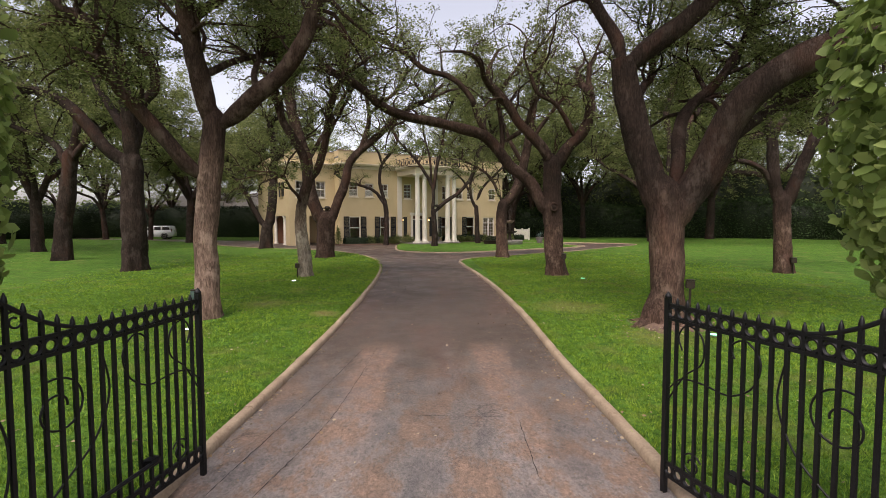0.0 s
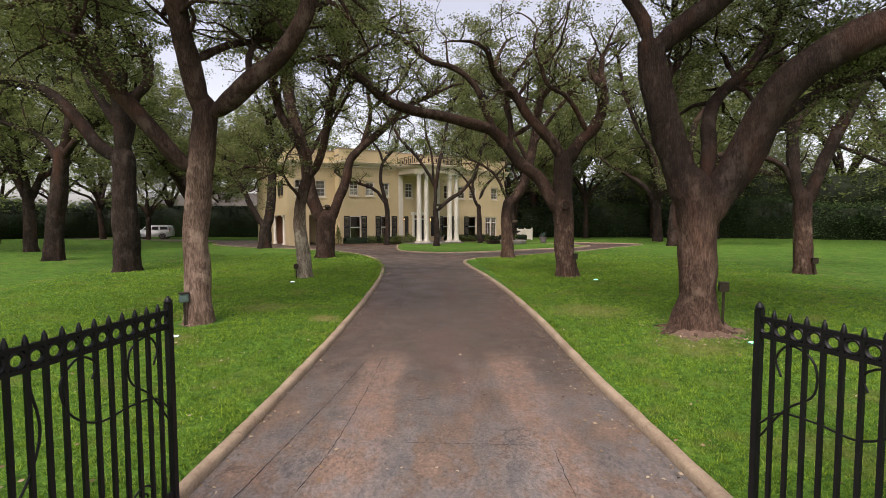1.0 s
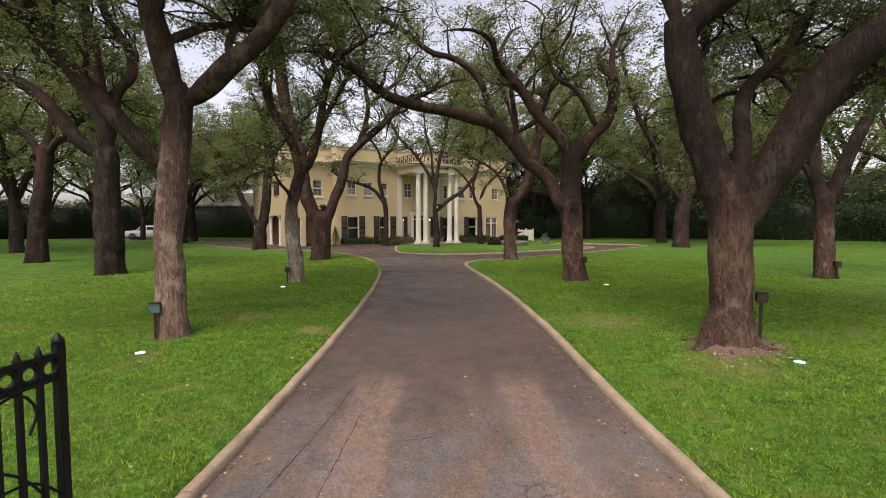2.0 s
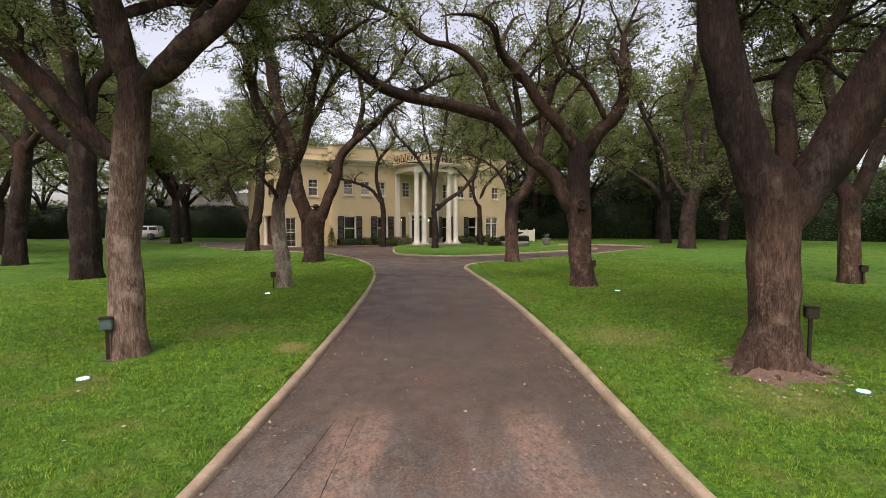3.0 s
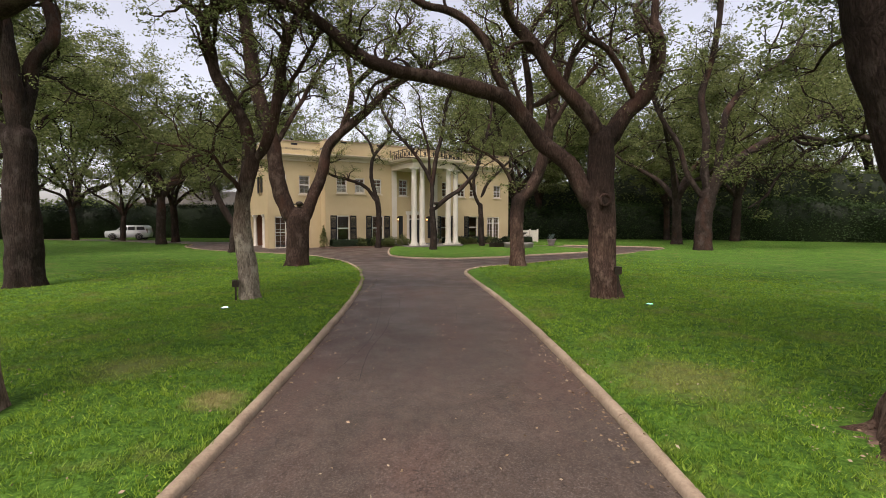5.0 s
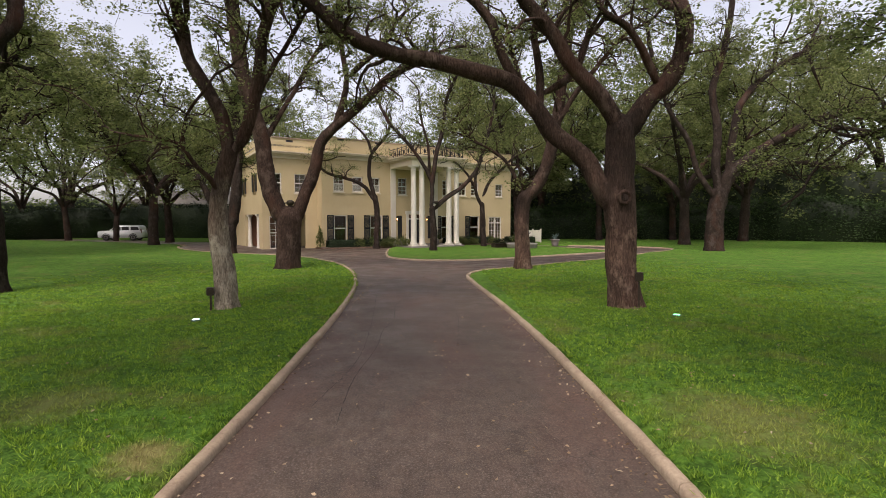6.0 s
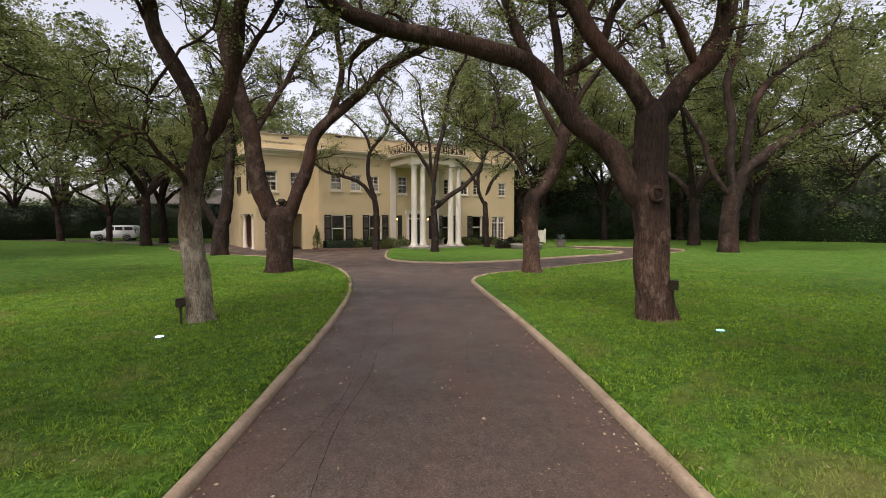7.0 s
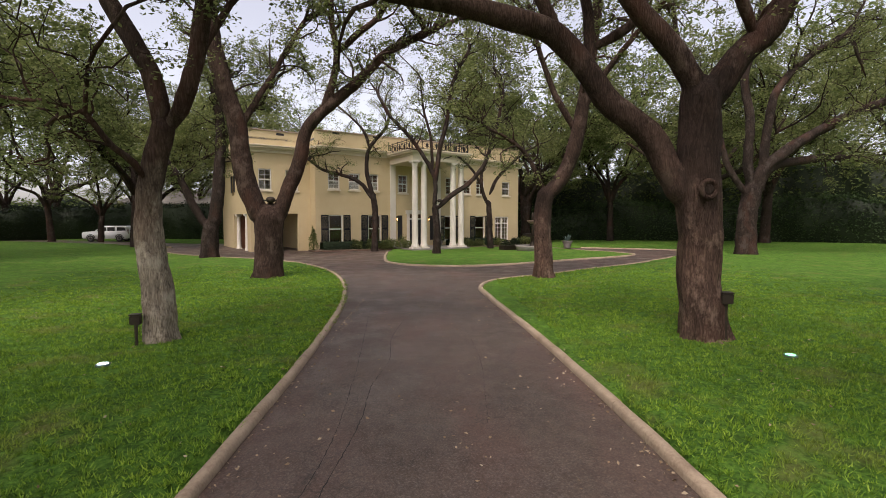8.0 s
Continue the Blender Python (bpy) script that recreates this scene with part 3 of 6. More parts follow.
LOW = [(1.62, 0.62, 2.86, 1.15), (4.95, 0.62, 2.86, 1.15), (12.4, 0.62, 2.86, 1.15), (15.85, 0.62, 2.86, 1.15)]
HIGH = [(1.5, 4.85, 6.2, 0.95), (3.2, 4.85, 6.2, 0.95), (4.85, 4.85, 6.2, 0.95), (7.6, 4.75, 6.3, 0.9), (12.4, 4.75, 6.3, 0.9),
        (14.3, 4.85, 6.2, 0.95), (15.85, 4.85, 6.2, 0.95), (19.0, 4.85, 6.2, 0.95)]
holes = [(x - w / 2, x + w / 2, a, b) for x, a, b, w in LOW + HIGH]
DOOR = (8.1, 9.7, 0.25, 2.95)
FRENCH = (17.65, 19.35, 0.2, 2.8)
pierced("wall", 0, FRONT, -0.3, 8.9, holes + [DOOR, FRENCH], 0, THICK, STUCCO, house)
for x, a, b, w in LOW:
    window(x, a, b, w, 4, 1, shutters=True)
for i, (x, a, b, w) in enumerate(HIGH):
    window(x, a, b, w, 4, 2, blind=i in (0, 1, 2))
# the other walls, floors and roof
part("wall", slab(FRONT - THICK, FRONT, THICK, DEEP, -0.3, 8.9), STUCCO, house)
part("wall", slab(0, THICK, THICK, DEEP, -0.3, 8.9), STUCCO, house)
part("wall", slab(THICK, FRONT - THICK, DEEP - THICK, DEEP, -0.3, 8.9), STUCCO, house)
part("roof", slab(-0.02, FRONT + 0.02, 0.02, DEEP, 8.6, 8.75), TAR, house)
part("upper_floor", slab(THICK, FRONT - THICK, THICK, DEEP - THICK, 3.6, 3.9), WHITE, house)
part("lower_floor", slab(THICK, FRONT - THICK, THICK, DEEP - THICK, 0.0, 0.15), CURTAIN, house)
part("room_partition", slab(THICK, FRONT - THICK, 4.6, 4.8, 0.15, 8.5), CURTAIN, house)


def cornice(x0, x1, z, y=0.0, parent=None):
    bm = bmesh.new()
    box(bm, x0, x1, y - 0.1, y, z - 0.5, z - 0.32)
    box(bm, x0 - 0.0, x1 + 0.0, y - 0.2, y, z - 0.32, z - 0.2)
    box(bm, x0 - 0.0, x1 + 0.0, y - 0.42, y, z - 0.2, z - 0.05, bevel=0.03)
    box(bm, x0 - 0.0, x1 + 0.0, y - 0.5, y, z - 0.05, z + 0.03)
    return part("cornice", bm, TRIM, parent or house)


def parapet(x0, x1, y0, y1, z0, z1):
    bm = slab(x0, x1, y0, y1, z0, z1)
    wall = part("parapet", bm, STUCCO, house)
    part("coping", slab(x0 - 0.06, x1 + 0.06, y0 - 0.07, y1 + 0.07, z1, z1 + 0.1, bevel=0.02), KERB, wall, "weathered tan coping")
    n = max(1, int((x1 - x0) / 3.2))
    for i in range(n):
        cx = x0 + (x1 - x0) * (i + 0.5) / n
        part("scupper", slab(cx - 0.28, cx + 0.28, y0 - 0.012, y0 + 0.05, z0 + 0.25, z0 + 0.42), SHUTTER, wall, "dark drain slot")
    return wall


cornice(-0.0, FRONT + 0.3, 8.1)
parapet(0, FRONT, 0.0, 0.3, 8.9, ROOF - 0.12)
part("parapet", slab(FRONT - 0.3, FRONT, 0.3, DEEP, 8.9, ROOF - 0.1), STUCCO, house)
part("parapet", slab(0, 0.3, 0.3, DEEP, 8.9, ROOF - 0.1), STUCCO, house)
# return cornice on the corner
part("cornice", slab(-0.42, 0, -0.42, WING_Y, 7.9, 8.05), TRIM, house)

# ---- the wing with its open carriage porch ----
pierced("wall", -WING, 0, -0.3, 8.6, [(-2.6, -1.0, -0.3, 2.95), (-3.975, -3.025, 0.05, 2.75), (-1.9, -0.95, 4.7, 6.3), (-3.9, -2.95, 4.7, 6.3)], WING_Y, WING_Y + THICK, STUCCO, house)
window(-1.425, 4.7, 6.3, 0.95, 4, 2, y=WING_Y)
window(-3.425, 4.7, 6.3, 0.95, 4, 2, y=WING_Y)
window(-3.5, 0.05, 2.75, 0.95, 5, 2, y=WING_Y, sill=False)
wing_end = pierced("wall", WING_Y + THICK, 15.0, -0.3, 8.6, [(2.6, 8.6, -0.3, 2.95), (3.4, 4.6, 4.6, 6.3), (8.0, 9.2, 4.6, 6.3)], 0, THICK, STUCCO, house)
wing_end.matrix_local = pose(-WING + THICK, 0, 0, 0, 0, 90)
for wy in (3.6, 8.2):
    w = part("window", slab(-WING + 0.06, -WING + 0.1, wy, wy + 0.8, 4.9, 6.25), GLASS, house)
    part("shutter", slab(-WING - 0.06, -WING - 0.01, wy - 0.55, wy - 0.08, 4.85, 6.3), SHUTTER, w, "black louvred shutter")
    part("shutter", slab(-WING - 0.06, -WING - 0.01, wy + 0.88, wy + 1.35, 4.85, 6.3), SHUTTER, w, "black louvred shutter")
part("wall", slab(-WING + THICK, 0, 14.65, 15.0, -0.3, 8.6), STUCCO, house)
part("wall", slab(-WING + THICK, -WING + THICK + 3.0, 9.0, 9.2, -0.3, 3.3), CURTAIN, house)
part("upper_floor", slab(-WING + THICK, 0, WING_Y + THICK, 14.65, 3.3, 3.6), WHITE, house)
part("roof", slab(-WING, 0, WING_Y, 15.0, 8.45, 8.6), TAR, house)
cornice(-WING - 0.4, 0, 8.0, WING_Y)
part("cornice", slab(-WING - 0.42, -WING, WING_Y - 0.4, 15.0, 7.8, 7.95), TRIM, house)
parapet(-WING, -0.01, WING_Y, WING_Y + 0.3, 8.6, ROOF - 0.3)
part("parapet", slab(-WING, -WING + 0.3, WING_Y + 0.3, 15.0, 8.6, ROOF - 0.2), STUCCO, house)


def column(x, y, z0, z1, r, parent):
    """A round column with its plinth, base and capital."""
    h = z1 - z0
    bm = bmesh.new()
    n = 10
    lathe(bm, [(r * 1.3, z0 + 0.12), (r * 1.32, z0 + 0.2), (r * 1.12, z0 + 0.24), (r * 1.18, z0 + 0.3), (r, z0 + 0.36)]
          + [(r * (1 - 0.16 * (k / n) ** 2), z0 + 0.36 + (h - 0.8) * k / n) for k in range(1, n + 1)]
          + [(r * 0.95, z1 - 0.4), (r * 0.88, z1 - 0.36), (r * 0.9, z1 - 0.26), (r * 1.15, z1 - 0.16)], x, y, 20)
    col = part("column", bm, WHITE, parent, "white painted round column")
    part("plinth", slab(x - r * 1.4, x + r * 1.4, y - r * 1.4, y + r * 1.4, z0, z0 + 0.12, bevel=0.01), WHITE, col)
    part("capital", slab(x - r * 1.35, x + r * 1.35, y - r * 1.35, y + r * 1.35, z1 - 0.16, z1, bevel=0.02), WHITE, col)
    return col


for cy in (3.6, 7.4):
    column(-WING + 0.18, cy, -0.1, 2.95, 0.17, house)

# ---- the portico ----
PX0, PX1, PY = 6.36, 11.36, -4.05
part("portico_floor", slab(PX0 - 0.2, PX1 + 0.2, PY - 0.25, 0, -0.1, 0.22, bevel=0.02), STONE, house, "pale stone portico floor")
part("step", slab(PX0 - 0.5, PX1 + 0.5, PY - 0.65, PY - 0.25, -0.1, 0.06, bevel=0.02), STONE, house)
for x in (PX0 + 0.32, PX0 + 1.12, PX1 - 1.12, PX1 - 0.32):
    column(x, PY + 0.32, 0.22, 7.05, 0.25, house)
for x in (PX0 + 0.25, PX1 - 0.25):
    part("pilaster", slab(x - 0.25, x + 0.25, -0.12, 0, 0.22, 7.05, bevel=0.02), WHITE, house)
bm = slab(PX0, PX1, PY, 0, 7.05, 7.5)
box(bm, PX0 - 0.1, PX1 + 0.1, PY - 0.1, 0, 7.5, 7.62)
box(bm, PX0 - 0.3, PX1 + 0.3, PY - 0.3, 0, 7.62, 7.78, bevel=0.03)
box(bm, PX0 - 0.38, PX1 + 0.38, PY - 0.38, 0, 7.78, 7.88)
part("entablature", bm, TRIM, house)
rail = part("balustrade", slab(PX0 - 0.1, PX1 + 0.1, PY - 0.1, PY - 0.05, 8.62, 8.67), IRON, house, "black iron roof railing with crossed bars")


def rail_run(length, m):
    """A run of railing: bottom rail, posts and crossed panels."""
    b = bmesh.new()
    box(b, 0, length, -0.025, 0.025, 0.74, 0.79)
    box(b, 0, length, -0.02, 0.02, 0.06, 0.1)
    box(b, 0, length, -0.02, 0.02, 0.6, 0.63)
    n = max(2, round(length / 0.8))
    for i in range(n + 1):
        x = length * i / n
        box(b, x - 0.025, x + 0.025, -0.025, 0.025, 0, 0.85)
        if i < n:
            for s in (1, -1):
                got = bmesh.ops.create_cube(b, size=1.0)
                w = length / n
                mm = Matrix.Translation((x + w / 2, 0, 0.35)) @ Matrix.Rotation(s * math.atan2(0.5, w), 4, "Y") @ Matrix.Diagonal((math.hypot(w, 0.5), 0.025, 0.025, 1))
                bmesh.ops.transform(b, matrix=mm, verts=got["verts"])
            lathe(b, [(0.02, 0.12), (0.09, 0.3), (0.09, 0.4), (0.02, 0.58)], x + length / n / 2, 0, 8)
    for x in (0, length):
        lathe(b, [(0.03, 0.85), (0.06, 0.92), (0.05, 0.98), (0.01, 1.05)], x, 0, 8)
    r = part("rail", b, IRON, rail)
    r.matrix_local = m


rail_run(PX1 - PX0 + 0.2, pose(PX0 - 0.1, PY - 0.08, 7.88))
rail_run(-PY, pose(PX0 - 0.1, 0, 7.88, 0, 0, -90))
rail_run(-PY, pose(PX1 + 0.1, 0, 7.88, 0, 0, -90))
# the entrance
d = part("front_door", slab(DOOR[0] + 0.12, DOOR[1] - 0.12, 0.14, 0.2, DOOR[2], 2.5), SHUTTER, house, "dark panelled double front door")
for px in (8.3, 8.95):
    for a, b in ((0.45, 1.1), (1.25, 2.35)):
        part("panel", slab(px, px + 0.52, 0.115, 0.142, a, b, bevel=0.01), SHUTTER, d)
bm = slab(DOOR[0] - 0.15, DOOR[0] + 0.12, -0.06, 0.2, 0.22, 3.0, bevel=0.01)
box(bm, DOOR[1] - 0.12, DOOR[1] + 0.15, -0.06, 0.2, 0.22, 3.0, bevel=0.01)
box(bm, DOOR[0] - 0.25, DOOR[1] + 0.25, -0.1, 0.2, 3.0, 3.3, bevel=0.02)
box(bm, DOOR[0] + 0.12, DOOR[1] - 0.12, 0.08, 0.2, 2.5, 2.62)
part("door_surround", bm, WHITE, house)
part("transom_pane", slab(DOOR[0] + 0.12, DOOR[1] - 0.12, 0.15, 0.16, 2.62, 2.95), GLASS, house)
for x in (7.3, 10.5):
    bm = slab(x - 0.22, x + 0.22, -0.02, 0.0, 0.7, 2.85)
    part("side_window", bm, SHUTTER, house, "narrow dark side light")
# french doors
fd = part("french_door", slab(FRENCH[0], FRENCH[0] + 0.1, 0.05, 0.16, FRENCH[2], FRENCH[3]), WHITE, house, "white glazed french doors with fanlight tops")
bm = slab(FRENCH[1] - 0.1, FRENCH[1], 0.05, 0.16, FRENCH[2], FRENCH[3])
mx = (FRENCH[0] + FRENCH[1]) / 2
box(bm, mx - 0.09, mx + 0.09, 0.05, 0.16, FRENCH[2], FRENCH[3])
for z in (FRENCH[2], 2.1, FRENCH[3] - 0.1):
    box(bm, FRENCH[0] + 0.1, mx - 0.09, 0.054, 0.156, z, z + 0.12)
    box(bm, mx + 0.09, FRENCH[1] - 0.1, 0.054, 0.156, z, z + 0.12)
for x in (FRENCH[0] + 0.42, mx + 0.42):
    box(bm, x - 0.02, x + 0.02, 0.08, 0.13, FRENCH[2], FRENCH[3])
for k in range(1, 5):
    z = FRENCH[2] + 0.1 + 1.8 * k / 5
    box(bm, FRENCH[0], FRENCH[1], 0.084, 0.126, z - 0.015, z + 0.015)
for cx in (FRENCH[0] + 0.42, mx + 0.42):
    for a in range(0, 180, 15):
        t0 = radians(a + 7.5)
        got = bmesh.ops.create_cube(bm, size=1.0)
        mm = Matrix.Translation((cx + 0.3 * math.cos(t0), 0.105, 2.24 + 0.36 * math.sin(t0))) @ Matrix.Rotation(-t0, 4, "Y") @ Matrix.Diagonal((0.03, 0.05, 0.1, 1))
        bmesh.ops.transform(bm, matrix=mm, verts=got["verts"])
part("frame", bm, WHITE, fd)
part("pane", slab(FRENCH[0] + 0.08, FRENCH[1] - 0.08, 0.11, 0.118, FRENCH[2] + 0.1, FRENCH[3] - 0.08), GLASS, fd).visible_shadow = False


def lantern(x, z, power=True):
    """A wall lantern with a warm bulb."""
    m = HOUSE @ pose(x, -0.02, z)
    lamp = thing("wall_lantern", m, "black wall lantern glowing warm beside the entrance", "lantern", "entrance lanterns")
    part("bracket", slab(-0.03, 0.03, -0.16, 0.0, -0.05, 0.0), IRON, lamp)
    b = bmesh.new()
    lathe(b, [(0.04, -0.42), (0.09, -0.4), (0.1, -0.38)], 0, -0.16, 6)
    lathe(b, [(0.13, -0.08), (0.06, -0.01), (0.02, 0.06)], 0, -0.16, 6)
    for k in range(6):
        a = k * math.pi / 3
        box(b, 0.105 * math.cos(a) - 0.008, 0.105 * math.cos(a) + 0.008, -0.16 + 0.105 * math.sin(a) - 0.008, -0.16 + 0.105 * math.sin(a) + 0.008, -0.38, -0.08)
    part("cage", b, IRON, lamp)
    part("bulb", lathe(bmesh.new(), [(0.015, -0.34), (0.045, -0.28), (0.045, -0.2), (0.01, -0.14)], 0, -0.16, 8), LAMP_WARM, lamp, "glowing warm bulb")


lantern(6.95, 2.75)
lantern(10.1, 2.75)

# ---- oaks ----


def closed(tubing, sides):
    """A tube with a fan of triangles on each end; -1 fills the missing corner."""
    v, q = tubing
    n = len(v)
    v = np.vstack([v, v[:sides].mean(0), v[-sides:].mean(0)])
    i = np.arange(sides)
    j = (i + 1) % sides
    none = np.full(sides, -1)
    low = np.stack([j, i, np.full(sides, n), none], -1)
    high = np.stack([n - sides + i, n - sides + j, np.full(sides, n + 1), none], -1)
    return v, np.vstack([q, low, high])


class Oak:
    """A live oak: limb by limb, then side branches, twigs and leaves of its own growth."""

    def __init__(self, x, y, seed, leaf=0.1, name="live_oak", spread=1.0, material=None, amount=1.0, lush=1.0, bark=None, wood=None, twigs=1.0):
        self.foot_bark, self.wood_bark, self.lush = bark or BARK, wood or BARK, lush
        self.at, self.rng, self.leaf, self.name, self.spread = Vector((x, y, 0)), np.random.default_rng(seed), leaf, name, spread
        self.bare, self.twigs, self.roots = set(), twigs, []
        self.paths, self.material, self.amount = [], material or OAK_LEAF, amount

    def limb(self, r0, r1, *bends):
        p = np.array(bends, dtype=float)
        if self.paths:
            every = np.vstack([q for q, _ in self.paths])
            d = np.hypot(every[:, 0] - p[0, 0], every[:, 2] - p[0, 2])
            shift = every[np.argmin(d), 1] - p[0, 1]
            p[:, 1] += shift * np.linspace(1, 0.6, len(p))
        path = glide(p, 0.22)
        n = len(path)
        s = np.linspace(0, 1, n)
        wob = np.cumsum(self.rng.normal(size=(n, 3)), 0)
        wob = (wob - np.linspace(0, 1, n)[:, None] * wob[-1]) * 0.012
        path = path + wob * np.array((1, 1, 0.5))
        r = r0 + (r1 - r0) * s
        run = np.cumsum(np.r_[0, np.linalg.norm(np.diff(path, axis=0), axis=1)])
        if self.paths:
            lo = 0.6 if r0 > 0.2 else 0.35
            r = r * (lo + (1 - lo) * np.clip(run / 0.55, 0, 1) ** 0.6)
        else:
            crown = path[-1] + (path[-1] - path[-2]) / np.linalg.norm(path[-1] - path[-2]) * np.array([[0.12], [0.22], [0.3], [0.34]]) * (r1 / 0.3)
            path = np.vstack([path, crown])
            r = np.r_[r, r1 * np.array((0.85, 0.6, 0.32, 0.05))]
        if not self.paths:
            r = r * (1 + (0.3 if r0 > 0.28 and self.at.y < 10 else 0.18) * np.exp(-np.maximum(path[:, 2] - path[0, 2], 0) / 0.4))
        self.paths.append((path, r))

    def root(self, angle, length, r):
        """A buttress root running out of the trunk's foot."""
        c, w = math.cos(angle), math.sin(angle)
        b = (math.cos(angle + 0.3), math.sin(angle + 0.3))
        p = glide([(0.08 * c, 0.08 * w, 0.62), (0.3 * c, 0.3 * w, 0.3), (0.42 * length * c + 0.08, 0.42 * length * w, 0.1), (0.72 * length * b[0], 0.72 * length * b[1], 0.02), (length * c, length * w, -0.12)], 0.08)
        p[:, 2] += float(lie(self.at.y))
        self.roots.append(tube(p, r * np.linspace(1.25, 0.35, len(p)) ** 1.2, 14))

    def bare_limb(self, r0, r1, *bends):
        """A limb without leaves of its own."""
        self.limb(r0, r1, *bends)
        self.bare.add(len(self.paths) - 1)

    def bark(self, path, r, sides, first):
        n = len(path)
        a = np.linspace(0, 2 * np.pi, sides, endpoint=False)[None]
        h = np.cumsum(np.r_[0, np.linalg.norm(np.diff(path, axis=0), axis=1)])[:, None]
        k = self.rng.uniform(0, 6.28, 6)
        ridge = 0.05 * np.sin(3 * a + k[0] + h * 0.7) + 0.035 * np.sin(7 * a + k[1] - h * 0.9) + 0.03 * np.sin(2 * h + k[2]) + 0.03 * np.sin(5.3 * h + 2 * a + k[3])
        rr = r[:, None] * (1 + ridge)
        if first:
            foot = np.exp(-(h / 0.35))
            rr = rr * (1 + foot * (0.2 * np.sin(5 * a + k[4]) + 0.12 * np.sin(3 * a + k[5])))
        return tube(path, rr, sides)

    def wander(self, start, way, length, steps, bend, lift):
        pts, d, p = [start], way / (np.linalg.norm(way) + 1e-9), start
        for _ in range(steps):
            d = d + self.rng.normal(size=3) * bend + np.array((0, 0, lift))
            d /= np.linalg.norm(d)
            p = p + d * length / steps
            pts.append(p)
        return np.array(pts)

    def grow(self, label, category="tree", group="oaks on the lawn"):
        rng = self.rng
        root = thing(self.name, Matrix.Translation(self.at), label, category, group)
        collars = []
        for i, (path, r) in enumerate(self.paths):
            v, q = self.bark(path, r, (24 if i == 0 else 14) if self.amount >= 1 else 9, i == 0)
            if i == 0:
                stem = (v, q)
                continue
            sheet("limb", v, q, self.wood_bark, root, True)
            near = np.min(np.linalg.norm(self.paths[0][0] - path[0], axis=1))
            run = np.cumsum(np.r_[0, np.linalg.norm(np.diff(path, axis=0), axis=1)])
            k = int(np.searchsorted(run, 3.2 * r[0] + 0.25)) + 1
            if near < 0.6 and 3 < k < len(path):
                collars.append(tube(path[:k], r[:k] * np.interp(np.linspace(0, 1, k), (0, 0.35, 1), (0.75, 1.1, 0.94)), 14))
        if self.amount >= 1:
            # the trunk swells into its fork: one fused skin
            v, q = joined([closed(p, n) for p, n in [(stem, 24)] + [(c, 14) for c in collars + self.roots]])
            me = bpy.data.meshes.new("trunk")
            me.from_pydata(v.tolist(), [], [[i for i in f if i >= 0] for f in q.tolist()])
            me.materials.append(self.foot_bark)
            trunk = new("trunk", me)
            trunk.parent = root
            fuse = trunk.modifiers.new("fuse", "REMESH")
            fuse.mode, fuse.voxel_size, fuse.use_smooth_shade = "VOXEL", 0.032 if self.at.y < 20 else 0.05, True
            ease = trunk.modifiers.new("ease", "SMOOTH")
            ease.factor, ease.iterations = 0.5, 5
        else:
            sheet("trunk", *stem, self.foot_bark, root, True)
        wood, tips = [], []
        mains = []
        for i, (path, r) in enumerate(self.paths):
            if i == 0 or i in self.bare:
                continue
            mains.append((path, r, 0.5 if self.amount >= 1 else 0.35))
            d = path[-1] - path[-4]
            for _ in range(3 if self.twigs > 0.7 else 2):
                way = d / np.linalg.norm(d) + rng.normal(size=3) * 0.6 + np.array((0, 0, 0.25))
                p = self.wander(path[-1], way, rng.uniform(2.0, 3.6) * self.spread, 9, 0.28, 0.03)
                rr = np.linspace(r[-1] * 0.85, 0.02, len(p))
                wood.append(tube(p, rr, 7))
                mains.append((p, rr, 0.1))
        for path, r, first in mains:
            n = len(path)
            run = np.linalg.norm(np.diff(path, axis=0), axis=1).sum()
            for k in range(int(run / 0.42 * self.amount * self.twigs) + 1):
                i = int(rng.uniform(first, 1.0) * (n - 1))
                d = path[min(i + 1, n - 1)] - path[max(i - 1, 0)]
                d /= np.linalg.norm(d) + 1e-9
                side = np.cross(d, rng.normal(size=3))
                side /= np.linalg.norm(side) + 1e-9
                way = side + 0.5 * d + np.array((0, 0, 0.55))
                L = rng.uniform(1.0, 2.4) * self.spread
                p = self.wander(path[i], way, L, 7, 0.36, 0.02)
                r0 = min(0.06, max(0.016, r[i] * 0.5))
                wood.append(tube(p, np.linspace(r0, 0.008, len(p)), 5 if self.amount >= 1 else 3))
                for t in range(5):
                    j = rng.integers(2, len(p))
                    tw = self.wander(p[j], rng.normal(size=3) + (p[-1] - p[0]) * 0.4 + np.array((0, 0, 0.2)), rng.uniform(0.4, 0.9) * self.spread, 4, 0.3, 0)
                    if self.amount >= 1:
                        wood.append(tube(tw, np.linspace(0.009, 0.004, len(tw)), 3))
                    tips.append(tw[2:])
        v, q = joined(wood)
        tagged(sheet("branch_growth", v, q, self.wood_bark, root, True), "thin crooked branches and twigs", kind="stuff")
        tips = np.vstack(tips)
        per = max(3, int(26 * self.lush * self.amount * (0.1 / self.leaf) ** 1.3))
        tips = tips[rng.random(len(tips)) < 0.62]
        c = np.repeat(tips, int(per * 1.55) + 1, 0)
        c = c + rng.normal(size=c.shape) * np.array((0.14, 0.14, 0.08)) * self.spread
        v, q = leaves(rng, c, self.leaf)
        tagged(sheet("crown", v, q, self.material, root), "small dark green oak leaves in open clumps", kind="stuff")
        return root


